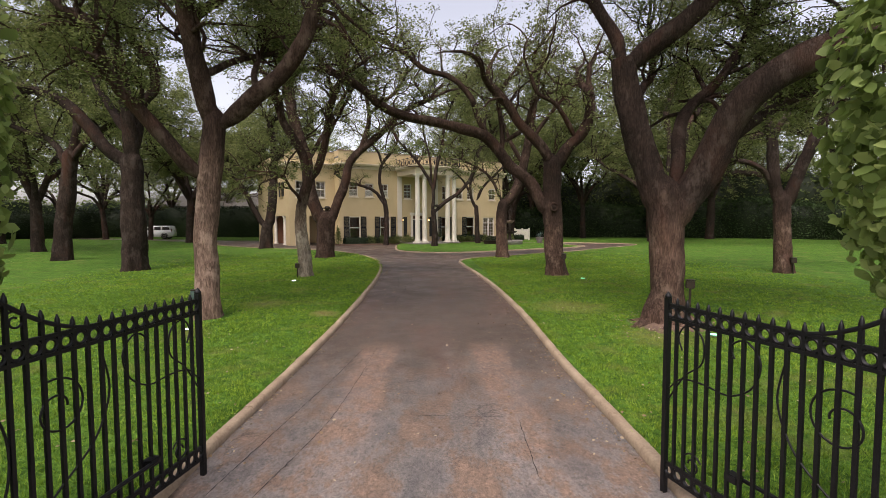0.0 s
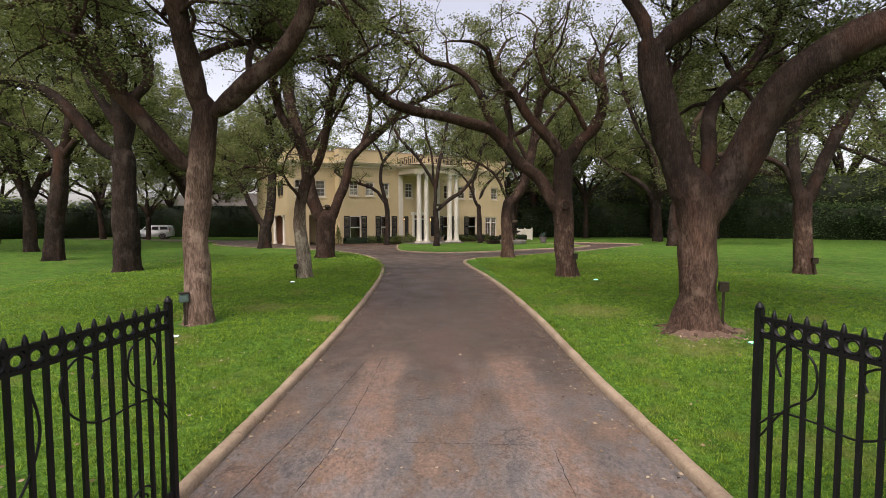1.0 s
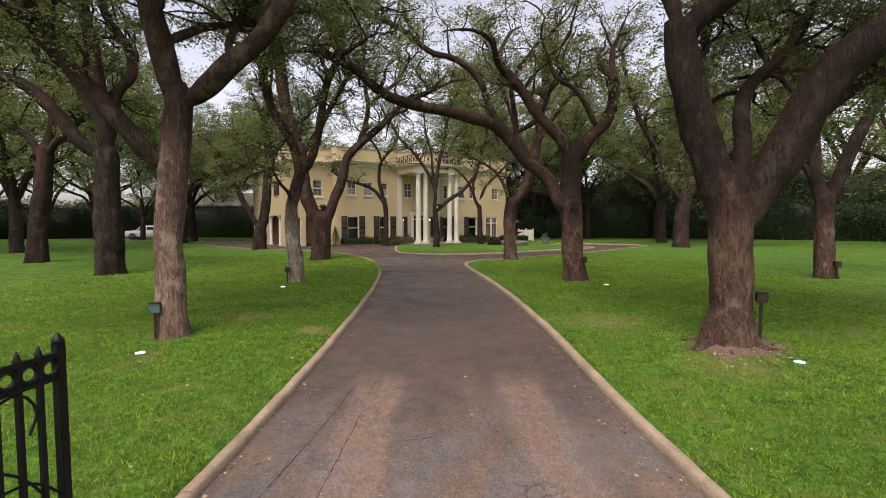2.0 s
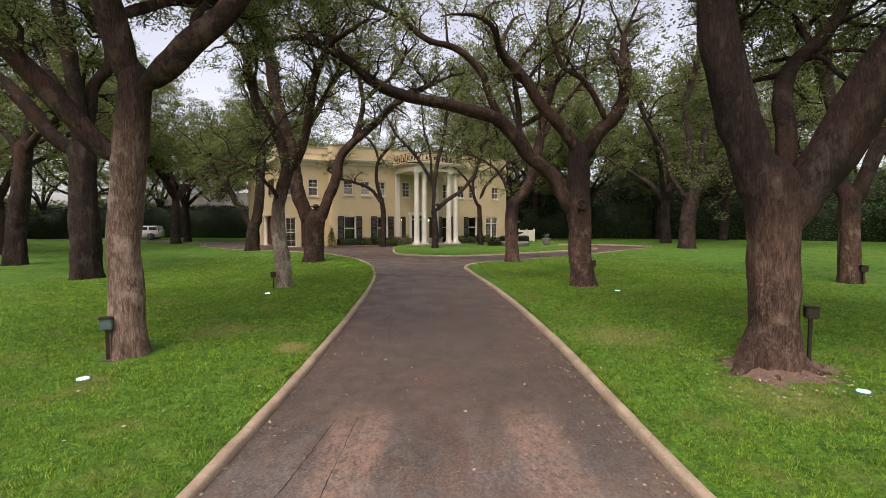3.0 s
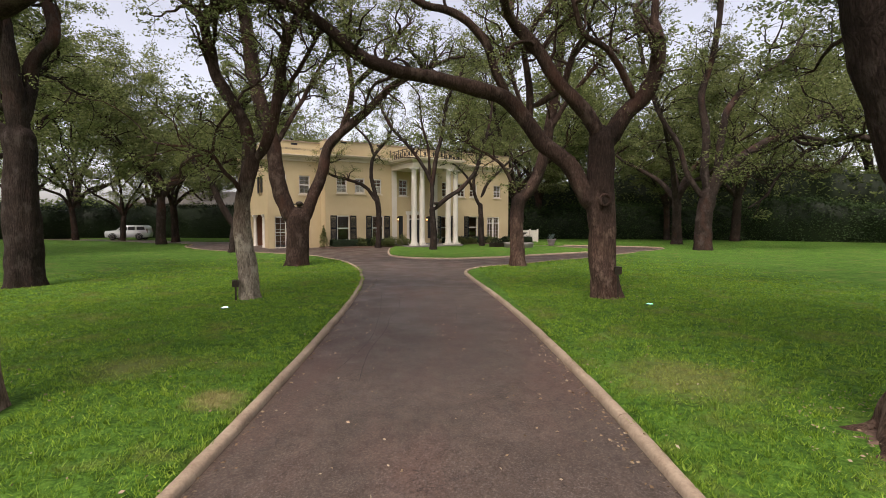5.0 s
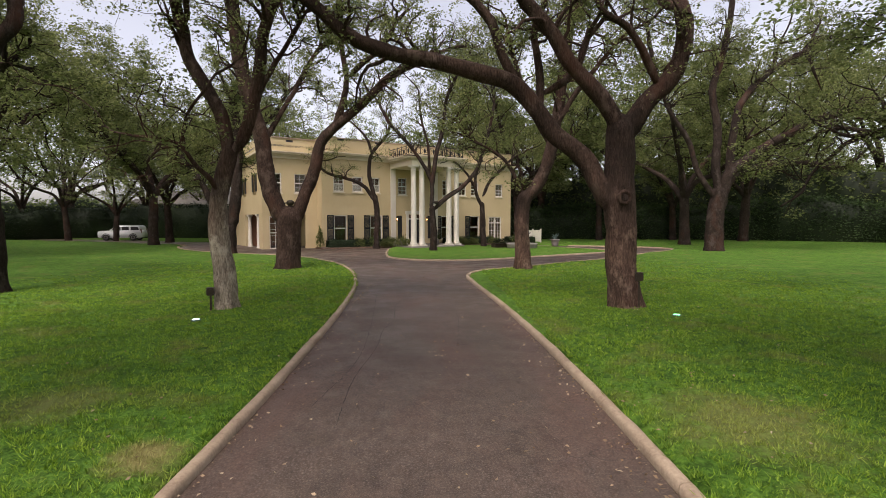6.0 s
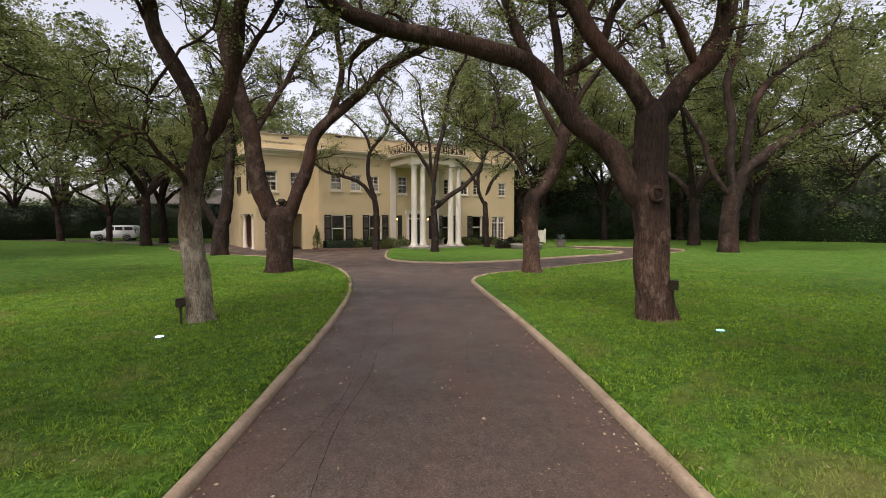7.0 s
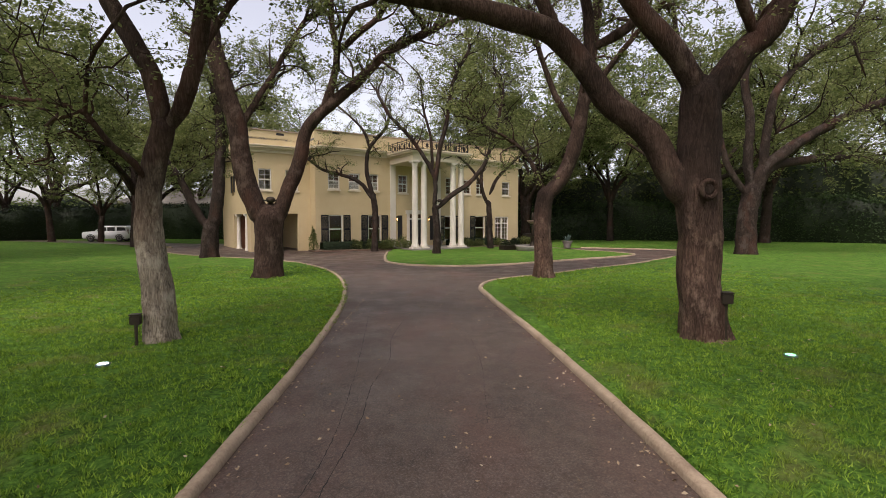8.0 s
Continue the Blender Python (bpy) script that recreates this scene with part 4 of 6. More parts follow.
def seedling(x, y, seed, height, reach, trunk, leaf, material=None, name="live_oak", amount=1.0, lean=0.5, lush=1.0):
    """A spreading oak of its own free growth."""
    rng = np.random.default_rng(seed)
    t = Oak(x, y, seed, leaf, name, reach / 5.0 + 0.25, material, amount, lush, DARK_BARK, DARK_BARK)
    fork = height * rng.uniform(0.26, 0.34)
    dx, dy = rng.uniform(-lean, lean, 2)
    z = float(lie(y)) - 0.05
    t.limb(trunk, trunk * 0.8, (0, 0, z), (dx * 0.3, dy * 0.3, fork * 0.5), (dx, dy, fork))
    n = 5
    for k in range(n):
        a = 2 * math.pi * (k + rng.uniform(-0.25, 0.25)) / n
        h = height * rng.uniform(0.6, 0.95)
        r = reach * rng.uniform(0.55, 0.95)
        ca, sa = math.cos(a), math.sin(a)
        up = rng.uniform(0.35, 0.6)
        t.limb(trunk * 0.55, trunk * 0.22, (dx, dy, fork * 0.94), (dx + ca * r * 0.2, dy + sa * r * 0.2, fork + (h - fork) * 0.3),
               (dx + ca * r * 0.45 + rng.normal() * 0.3, dy + sa * r * 0.45 + rng.normal() * 0.3, fork + (h - fork) * up),
               (dx + ca * r * 0.75, dy + sa * r * 0.75, fork + (h - fork) * (up + 0.2)), (dx + ca * r, dy + sa * r, h))
    return t


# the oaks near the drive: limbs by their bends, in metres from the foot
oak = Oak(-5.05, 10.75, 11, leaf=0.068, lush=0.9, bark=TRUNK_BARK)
oak.limb(0.26, 0.24, (0.05, 0.00, -0.13), (0.04, 0.00, 1.11), (0.09, 0.00, 2.25), (0.21, 0.00, 3.50), (0.31, 0.00, 4.47))
oak.limb(0.21, 0.18, (0.25, 0.00, 4.31), (0.11, -0.25, 5.27), (0.04, -0.50, 6.01), (0.06, -0.75, 6.70), (-0.03, -1.00, 7.44))
oak.limb(0.20, 0.14, (0.37, 0.00, 4.31), (0.82, -0.10, 4.59), (1.28, -0.20, 4.96), (1.94, -0.30, 5.46), (2.43, -0.40, 6.11), (2.73, -0.50, 6.84), (3.20, -0.60, 7.48))
oak.limb(0.18, 0.09, (0.12, 0.00, 3.13), (-0.24, -0.20, 3.48), (-0.57, -0.40, 3.99), (-0.95, -0.60, 4.51), (-1.22, -0.80, 4.88), (-1.40, -1.00, 5.37), (-1.43, -1.20, 6.01))
oak.limb(0.13, 0.08, (-0.20, 0.00, 6.10), (0.07, 0.40, 6.72), (0.43, 0.80, 7.28), (0.82, 1.20, 7.99))
oak.limb(0.09, 0.05, (0.11, -0.25, 5.27), (0.45, 0.60, 5.90), (0.95, 1.80, 6.50), (1.30, 3.00, 7.10))
oak.limb(0.08, 0.05, (1.28, -0.20, 4.96), (1.00, 0.60, 5.60), (0.80, 1.50, 6.30), (0.70, 2.60, 7.20))
# extra limbs above the view, added so their leaves shade the fork below
for ex, ey, ez in ((-2.6, -2.0, 9.6), (-3.2, 0.8, 9.3), (-0.4, 2.4, 9.8), (1.6, -1.4, 9.7)):
    oak.limb(0.12, 0.07, (-0.03, -0.90, 7.20), (ex * 0.25, ey * 0.25 - 0.6, 7.90), (ex * 0.6, ey * 0.6 - 0.3, 8.60), (ex, ey, ez))
oak.grow("rough-barked live oak forking low beside the driveway, floodlight at its foot")
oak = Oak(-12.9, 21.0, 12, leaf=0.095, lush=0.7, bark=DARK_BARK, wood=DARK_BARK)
oak.limb(0.51, 0.42, (-0.05, 0.00, -0.06), (0.03, 0.00, 1.56), (0.05, 0.00, 3.28), (0.07, 0.00, 4.86))
oak.limb(0.28, 0.18, (-0.08, 0.00, 4.74), (-0.74, -0.10, 5.21), (-1.82, -0.20, 6.57), (-2.73, -0.30, 7.41), (-3.61, -0.40, 7.73), (-4.89, -0.50, 7.93))
oak.limb(0.23, 0.14, (0.13, 0.00, 5.22), (0.22, 0.13, 5.97), (0.51, 0.27, 7.40), (0.89, 0.40, 7.97), (0.73, 0.53, 9.10), (0.01, 0.67, 9.99), (-0.63, 0.80, 11.49))
oak.limb(0.30, 0.18, (0.06, 0.00, 4.74), (0.10, -0.20, 6.03), (0.13, -0.40, 7.28), (0.04, -0.60, 8.84), (-0.10, -0.80, 10.36), (-0.25, -1.00, 11.83))
oak.limb(0.19, 0.11, (0.06, 0.00, 5.94), (-0.97, 0.67, 7.05), (-2.21, 1.33, 8.71), (-3.09, 2.00, 10.97))
oak.grow("dark-barked live oak with low sideways limbs on the lawn")
oak = Oak(5.0, 9.85, 13, leaf=0.066, lush=0.9, bark=LARGE_BARK, wood=SHADED_LIMB_BARK)
oak.limb(0.315, 0.34, (0.08, 0.00, -0.14), (0.03, 0.00, 0.66), (0.01, 0.00, 1.62), (-0.04, 0.00, 2.30), (-0.08, 0.00, 2.80))
oak.bare_limb(0.32, 0.25, (-0.06, 0.00, 2.25), (-0.20, 0.01, 2.72), (-0.38, 0.03, 3.20), (-0.56, 0.06, 3.75), (-0.72, 0.10, 4.35), (-0.85, 0.15, 4.99), (-0.93, 0.15, 5.57))
oak.bare_limb(0.34, 0.27, (0.02, 0.00, 1.95), (0.26, -0.05, 2.50), (0.58, -0.15, 2.98), (0.84, -0.35, 3.60), (1.01, -0.55, 4.19), (1.27, -0.85, 4.68), (1.79, -1.15, 5.07), (2.34, -1.45, 5.32), (3.07, -1.85, 5.50))
oak.limb(0.23, 0.15, (-0.86, 0.15, 5.36), (-0.57, 0.05, 5.68), (-0.17, -0.05, 5.97), (0.27, -0.15, 6.29), (0.92, -0.25, 6.91), (1.84, -0.25, 7.62))
oak.limb(0.15, 0.09, (-0.92, 0.15, 5.42), (-1.03, 0.25, 5.98), (-1.26, 0.45, 6.50), (-1.50, 0.65, 7.25), (-1.55, 0.85, 8.13))
oak.limb(0.16, 0.10, (0.10, 0.00, 2.75), (0.40, 0.40, 3.50), (0.62, 0.80, 4.20), (1.05, 1.20, 4.80), (1.90, 1.50, 5.50), (2.68, 1.80, 6.50))
oak.limb(0.12, 0.08, (0.69, 0.00, 3.20), (1.20, -0.10, 3.90), (1.98, -0.05, 4.45), (2.73, 0.10, 4.80), (3.60, 0.30, 5.00))
oak.limb(0.10, 0.06, (-0.72, 0.00, 4.40), (-0.30, 0.60, 5.10), (0.20, 1.20, 5.60), (0.50, 1.90, 6.40))
for angle, length, r in ((3.25, 1.15, 0.2), (3.9, 0.95, 0.14), (4.6, 0.8, 0.12), (5.4, 1.0, 0.13), (2.4, 1.0, 0.14), (0.1, 1.25, 0.13), (6.0, 1.2, 0.1), (1.2, 0.9, 0.12)):
    oak.root(angle, length, r)
# unseen overhead limbs, added to block sky from the trunk and big limbs
for ex, ey, ez in ((2.2, -2.6, 9.4), (-0.6, -2.2, 9.8), (-2.2, 1.4, 9.6), (3.8, 1.0, 9.0), (5.0, -1.6, 8.2)):
    oak.limb(0.13, 0.07, (0.60, 0.00, 6.60), (0.6 + ex * 0.25, ey * 0.25, 7.50), (0.6 + ex * 0.6, ey * 0.6, 8.40), (0.6 + ex, ey, ez))
large_oak = oak.grow("massive live oak with spreading limbs and flared roots beside the driveway")
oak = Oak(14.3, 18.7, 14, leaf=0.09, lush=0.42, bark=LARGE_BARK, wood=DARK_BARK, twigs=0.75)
oak.limb(0.34, 0.29, (0.03, 0.00, -0.07), (-0.01, 0.00, 1.09), (-0.08, 0.00, 2.23), (-0.15, 0.00, 3.02))
oak.limb(0.23, 0.13, (-0.24, 0.00, 2.79), (-0.40, 0.08, 3.81), (-0.54, 0.17, 5.51), (-0.85, 0.25, 6.76), (-1.02, 0.33, 8.57), (-1.48, 0.42, 10.14), (-2.28, 0.50, 11.49))
oak.limb(0.25, 0.13, (0.04, 0.00, 2.79), (0.24, -0.16, 3.79), (0.78, -0.32, 5.32), (1.38, -0.48, 6.60), (1.86, -0.64, 7.63), (2.51, -0.80, 9.26))
oak.limb(0.13, 0.08, (-0.30, 0.00, 3.24), (-0.87, 0.17, 4.27), (-1.70, 0.33, 4.63), (-2.52, 0.50, 4.54))
oak.limb(0.13, 0.08, (-0.62, 0.00, 5.37), (0.46, 0.50, 6.60), (1.78, 1.00, 7.42), (3.66, 1.50, 8.03))
oak.grow("live oak with a forked leaning trunk on open lawn")
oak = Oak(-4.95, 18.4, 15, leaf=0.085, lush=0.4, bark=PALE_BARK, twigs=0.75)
oak.limb(0.26, 0.19, (0.16, 0.00, -0.07), (0.14, 0.00, 0.53), (0.02, 0.00, 1.64), (-0.01, 0.00, 2.43), (0.12, 0.00, 3.21), (0.31, 0.00, 3.84))
oak.limb(0.17, 0.13, (0.25, 0.00, 3.60), (0.24, 0.03, 4.14), (0.11, 0.07, 4.78), (-0.25, 0.10, 5.42), (-0.65, 0.13, 6.04), (-0.83, 0.17, 6.81), (-1.01, 0.20, 7.58))
oak.limb(0.15, 0.12, (0.35, 0.00, 3.70), (0.64, -0.05, 4.12), (0.92, -0.10, 4.92), (1.07, -0.15, 5.56), (1.15, -0.20, 6.09), (1.38, -0.25, 6.97), (1.79, -0.30, 7.66))
oak.limb(0.07, 0.05, (0.82, 0.00, 4.76), (1.08, 0.33, 5.56), (1.37, 0.67, 6.30), (1.79, 1.00, 7.30))
oak.limb(0.07, 0.04, (0.06, 0.00, 2.82), (0.01, -0.33, 3.17), (-0.13, -0.67, 3.40), (-0.32, -1.00, 3.86))
oak.grow("slender grey live oak leaning over the lawn edge")
oak = Oak(-6.4, 28.0, 16, leaf=0.115, lush=0.55, twigs=0.75)
oak.limb(0.54, 0.50, (0.17, 0.00, -0.05), (0.25, 0.00, 0.77), (0.31, 0.00, 1.62), (0.35, 0.00, 2.37))
oak.limb(0.38, 0.28, (0.13, 0.00, 2.05), (-0.21, -0.07, 2.79), (-0.61, -0.14, 4.06), (-0.73, -0.21, 5.54), (-1.20, -0.29, 7.31), (-1.53, -0.36, 8.88), (-1.62, -0.43, 10.12), (-1.82, -0.50, 11.64))
oak.limb(0.30, 0.14, (0.55, 0.00, 2.05), (0.98, 0.06, 3.22), (1.41, 0.11, 4.39), (1.73, 0.17, 5.66), (2.63, 0.23, 6.56), (3.80, 0.29, 7.59), (4.87, 0.34, 8.67), (6.15, 0.40, 9.29))
oak.limb(0.15, 0.09, (2.25, 0.00, 6.26), (2.84, 0.00, 8.22), (2.74, 0.00, 9.55), (2.72, 0.00, 10.97))
oak.limb(0.13, 0.08, (2.97, 0.00, 8.53), (3.67, -0.17, 9.13), (4.48, -0.33, 9.67), (5.15, -0.50, 10.75))
oak.limb(0.12, 0.08, (-0.79, 0.00, 5.41), (0.12, 0.50, 7.21), (0.63, 1.00, 8.43), (1.40, 1.50, 10.15))
oak.grow("live oak splitting into a wide fork near the house")
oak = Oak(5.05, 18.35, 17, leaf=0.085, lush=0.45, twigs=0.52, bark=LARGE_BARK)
oak.limb(0.38, 0.34, (-0.12, 0.00, -0.07), (-0.18, 0.00, 0.89), (-0.23, 0.00, 1.92), (-0.28, 0.00, 2.83), (-0.28, 0.00, 3.73), (-0.29, 0.00, 4.42))
oak.limb(0.21, 0.15, (-0.32, 0.00, 4.22), (-0.59, -0.06, 4.89), (-1.18, -0.12, 5.48), (-1.69, -0.18, 5.97), (-2.04, -0.24, 6.50), (-2.74, -0.30, 7.27))
oak.limb(0.25, 0.17, (-0.23, 0.00, 4.12), (-0.01, -0.08, 4.50), (0.32, -0.16, 5.02), (0.80, -0.24, 5.52), (1.03, -0.32, 6.13), (1.03, -0.40, 6.91))
oak.limb(0.24, 0.14, (-0.38, 0.00, 2.43), (-0.70, 0.00, 2.93), (-1.18, 0.00, 3.77), (-1.95, 0.00, 4.39), (-2.35, 0.00, 4.97), (-2.87, 0.00, 5.47), (-3.71, 0.00, 5.75), (-4.69, 0.00, 6.00), (-5.76, 0.00, 6.20), (-6.72, 0.00, 6.56), (-7.75, 0.00, 7.38), (-8.87, 0.00, 7.91))
oak.limb(0.12, 0.08, (-2.72, 0.00, 5.37), (-2.96, 0.03, 5.86), (-3.16, 0.06, 6.26), (-3.51, 0.09, 7.12), (-4.29, 0.11, 7.79), (-5.08, 0.14, 7.98), (-6.24, 0.17, 8.82), (-7.01, 0.20, 9.19))
oak.limb(0.11, 0.07, (-2.26, 0.00, 4.80), (-2.20, 0.12, 5.33), (-2.25, 0.25, 6.16), (-2.32, 0.38, 7.01), (-1.98, 0.50, 7.78))
oak.limb(0.10, 0.07, (-2.22, 0.00, 5.28), (-1.67, 0.13, 5.57), (-1.31, 0.27, 5.88), (-0.96, 0.40, 6.75))
oak.limb(0.10, 0.06, (0.60, 0.00, 5.26), (0.14, -0.20, 5.99), (-0.40, -0.40, 6.62), (-1.08, -0.60, 6.94), (-1.38, -0.80, 7.58))
arching_oak = oak.grow("live oak with a long limb arching over the driveway")
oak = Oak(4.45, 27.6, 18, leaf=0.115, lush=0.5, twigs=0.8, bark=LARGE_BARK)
oak.limb(0.35, 0.31, (-0.14, 0.00, -0.05), (-0.22, 0.00, 1.19), (-0.27, 0.00, 2.25), (-0.16, 0.00, 3.20))
oak.limb(0.29, 0.19, (-0.15, 0.00, 3.09), (0.58, 0.10, 4.15), (1.12, 0.20, 5.85), (1.45, 0.30, 7.33), (1.71, 0.40, 9.24), (1.88, 0.50, 10.93))
oak.limb(0.13, 0.08, (0.96, 0.00, 5.49), (0.29, 0.33, 6.92), (-0.07, 0.67, 8.27), (-0.56, 1.00, 9.87))
oak.limb(0.13, 0.08, (1.16, 0.00, 6.22), (1.91, -0.17, 7.61), (2.66, -0.33, 8.57), (3.58, -0.50, 9.70))
oak.limb(0.10, 0.06, (-0.11, 0.00, 3.20), (-0.36, 0.17, 3.74), (-0.87, 0.33, 4.81), (-1.70, 0.50, 5.47))
oak.grow("live oak with a leaning trunk at the drive fork")
oak = Oak(0.42, 42.3, 19, leaf=0.085, lush=0.4, bark=DARK_BARK, wood=DARK_BARK, twigs=0.6)
oak.limb(0.27, 0.23, (0.01, 0.00, -0.12), (0.01, 0.00, 1.14), (-0.06, 0.00, 2.30), (-0.10, 0.00, 3.14))
oak.limb(0.16, 0.10, (-0.14, 0.00, 2.99), (-0.21, -0.10, 5.35), (-0.93, -0.20, 6.66), (-2.13, -0.30, 8.25), (-3.09, -0.40, 9.22), (-3.82, -0.50, 10.48))
oak.limb(0.18, 0.10, (-0.10, 0.00, 4.60), (0.14, 0.08, 6.89), (0.64, 0.15, 8.80), (1.06, 0.23, 11.45), (2.21, 0.30, 13.73))
oak.limb(0.18, 0.10, (0.05, 0.00, 3.07), (0.86, 0.05, 3.84), (2.22, 0.10, 4.80), (3.22, 0.15, 6.07), (3.61, 0.20, 7.11), (4.15, 0.25, 8.83), (4.53, 0.30, 10.74))
oak.limb(0.11, 0.06, (-0.25, 0.00, 5.74), (-0.40, 0.00, 8.01), (-0.85, 0.00, 9.88), (-1.03, 0.00, 11.75))
oak.grow("small live oak with thin forked limbs before the portico")
oak = Oak(-5.5, 46.2, 20, leaf=0.085, lush=0.45, bark=DARK_BARK, wood=DARK_BARK, twigs=0.6)
oak.limb(0.24, 0.22, (1.23, 0.00, -0.16), (1.29, 0.00, 1.89), (1.31, 0.00, 3.39), (1.15, 0.00, 4.24))
oak.limb(0.16, 0.09, (1.14, 0.00, 3.81), (0.32, -0.15, 5.08), (-1.34, -0.30, 5.78), (-2.56, -0.45, 6.10), (-3.55, -0.60, 6.83))
oak.limb(0.18, 0.11, (1.19, 0.00, 4.03), (0.74, 0.00, 6.16), (0.92, 0.00, 7.76), (1.44, 0.00, 8.48), (2.21, 0.00, 9.33), (2.47, 0.00, 10.38))
oak.limb(0.12, 0.06, (0.96, 0.00, 7.64), (0.54, 0.07, 8.91), (-0.30, 0.13, 9.89), (-1.36, 0.20, 10.82))
oak.grow("small dark courtyard tree trained against the facade")
oak = Oak(4.1, 49.2, 21, leaf=0.085, lush=0.4, bark=DARK_BARK, wood=DARK_BARK, twigs=0.6)
oak.limb(0.26, 0.22, (0.90, 0.00, -0.19), (0.84, 0.00, 1.85), (0.74, 0.00, 3.72))
oak.limb(0.17, 0.09, (0.74, 0.00, 3.49), (0.16, -0.08, 4.88), (0.10, -0.15, 6.03), (0.56, -0.23, 7.40), (0.91, -0.30, 8.76))
oak.limb(0.15, 0.09, (0.78, 0.00, 4.42), (1.45, 0.10, 5.82), (2.63, 0.20, 6.99), (3.58, 0.30, 7.94))
oak.limb(0.13, 0.07, (0.17, 0.00, 5.11), (-0.70, -0.25, 6.47), (-1.64, -0.50, 7.35))
oak.grow("small dark courtyard tree beside the french doors")
oak = Oak(-13.3, 38.6, 22, leaf=0.115, lush=0.8, bark=DARK_BARK, wood=DARK_BARK)
oak.limb(0.54, 0.41, (0.04, 0.00, -0.09), (0.10, 0.00, 0.95), (0.23, 0.00, 1.96))
oak.limb(0.24, 0.15, (0.09, 0.00, 1.79), (-0.55, 0.00, 2.64), (-1.32, 0.00, 4.31), (-1.79, 0.00, 5.14), (-2.74, 0.00, 6.29))
oak.limb(0.38, 0.24, (0.29, 0.00, 1.79), (0.61, 0.08, 3.64), (0.73, 0.15, 5.66), (0.82, 0.23, 7.67), (0.52, 0.30, 10.00))
oak.limb(0.16, 0.10, (0.83, 0.00, 6.96), (1.82, 0.27, 8.34), (2.74, 0.53, 9.07), (3.69, 0.80, 10.49))
oak.grow("forked live oak beside the side drive")
oak = Oak(20.6, 40.2, 23, leaf=0.1, lush=0.5, bark=DARK_BARK, wood=DARK_BARK, twigs=0.8)
oak.limb(0.60, 0.54, (-0.04, 0.00, -0.10), (-0.03, 0.00, 1.54), (0.07, 0.00, 3.01), (0.25, 0.00, 4.28))
oak.limb(0.40, 0.23, (0.37, 0.00, 3.92), (0.72, -0.20, 5.53), (2.01, -0.40, 6.66), (3.98, -0.60, 7.98), (6.30, -0.80, 9.17), (8.96, -1.00, 10.01))
oak.limb(0.32, 0.20, (0.36, 0.00, 4.10), (1.24, 0.00, 5.56), (3.45, 0.00, 6.10), (6.44, 0.00, 6.29), (9.01, 0.00, 5.94))
oak.limb(0.30, 0.18, (0.18, 0.00, 3.92), (-0.03, 0.08, 6.29), (0.12, 0.17, 8.83), (-0.22, 0.25, 11.35), (0.41, 0.33, 13.87), (0.82, 0.42, 16.39), (1.06, 0.50, 19.24))
oak.limb(0.29, 0.18, (0.70, 0.00, 5.19), (0.87, -0.12, 8.05), (1.24, -0.25, 10.16), (2.88, -0.38, 12.24), (5.61, -0.50, 13.96))
oak.limb(0.20, 0.13, (0.01, 0.00, 3.74), (-1.30, 0.10, 5.56), (-2.05, 0.20, 7.74), (-3.36, 0.30, 9.91), (-4.49, 0.40, 12.79), (-5.08, 0.50, 16.00))
oak.grow("broad live oak with long low limbs at the lawn edge")
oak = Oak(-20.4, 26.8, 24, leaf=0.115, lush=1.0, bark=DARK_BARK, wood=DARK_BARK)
oak.limb(0.45, 0.36, (-0.02, 0.00, -0.05), (0.14, 0.00, 2.03), (0.41, 0.00, 3.89), (0.68, 0.00, 5.90))
oak.limb(0.24, 0.13, (0.67, 0.00, 5.59), (1.11, 0.00, 7.28), (1.00, 0.00, 8.80), (0.48, 0.00, 10.61))
oak.limb(0.19, 0.11, (0.59, 0.00, 5.13), (-0.57, 0.33, 6.72), (-2.04, 0.67, 7.24), (-3.84, 1.00, 7.93))
oak.limb(0.19, 0.11, (0.66, 0.00, 5.44), (1.74, -0.33, 6.61), (3.20, -0.67, 7.45), (4.34, -1.00, 8.27))
oak.grow("tall straight live oak on the far lawn")

# ---- oaks further off: four grown, the rest copied ----
far_a = seedling(-28.3, 35.0, 41, 11, 6.0, 0.42, 0.2, name="live_oak", amount=0.55, lush=1.9).grow("dark live oak standing on the distant lawn")
far_b = seedling(-26.9, 54.0, 42, 15, 9.0, 0.48, 0.2, amount=0.8, lush=2.4).grow("spreading live oak beside the side drive")
far_c = seedling(24.6, 51.5, 43, 14, 8.0, 0.5, 0.22, amount=0.55, lush=1.6).grow("broad live oak at the far edge of the lawn")
wood_a = seedling(-47.0, 70.0, 44, 15, 7.0, 0.4, 0.32, FAR_LEAF, "woodland_tree", 0.42).grow("tall leafy tree in the bordering woodland", group="bordering woodland")
wood_b = seedling(21.5, 66.0, 45, 15, 7.0, 0.4, 0.32, FAR_LEAF, "woodland_tree", 0.42).grow("tall leafy tree in the bordering woodland", group="bordering woodland")
spots_rng = random.Random(8)
for x, y, s in ((-38.3, 66.0, 0.8), (-29.9, 62.5, 0.9), (-46, 52, 1.05), (-18.5, 66, 1.1), (12, 70, 1.1), (40, 38, 1.0), (36, 60, 1.1), (-38, 34, 1.0), (11, 64, 1.1), (31, 66, 1.05)):
    copy_thing((far_a, far_b, far_c)[spots_rng.randrange(3)], Matrix.Translation((x, y, float(lie(y)) * 0.5)) @ Matrix.Rotation(spots_rng.uniform(0, 6.28), 4, "Z") @ Matrix.Scale(s, 4))
x = -80.0
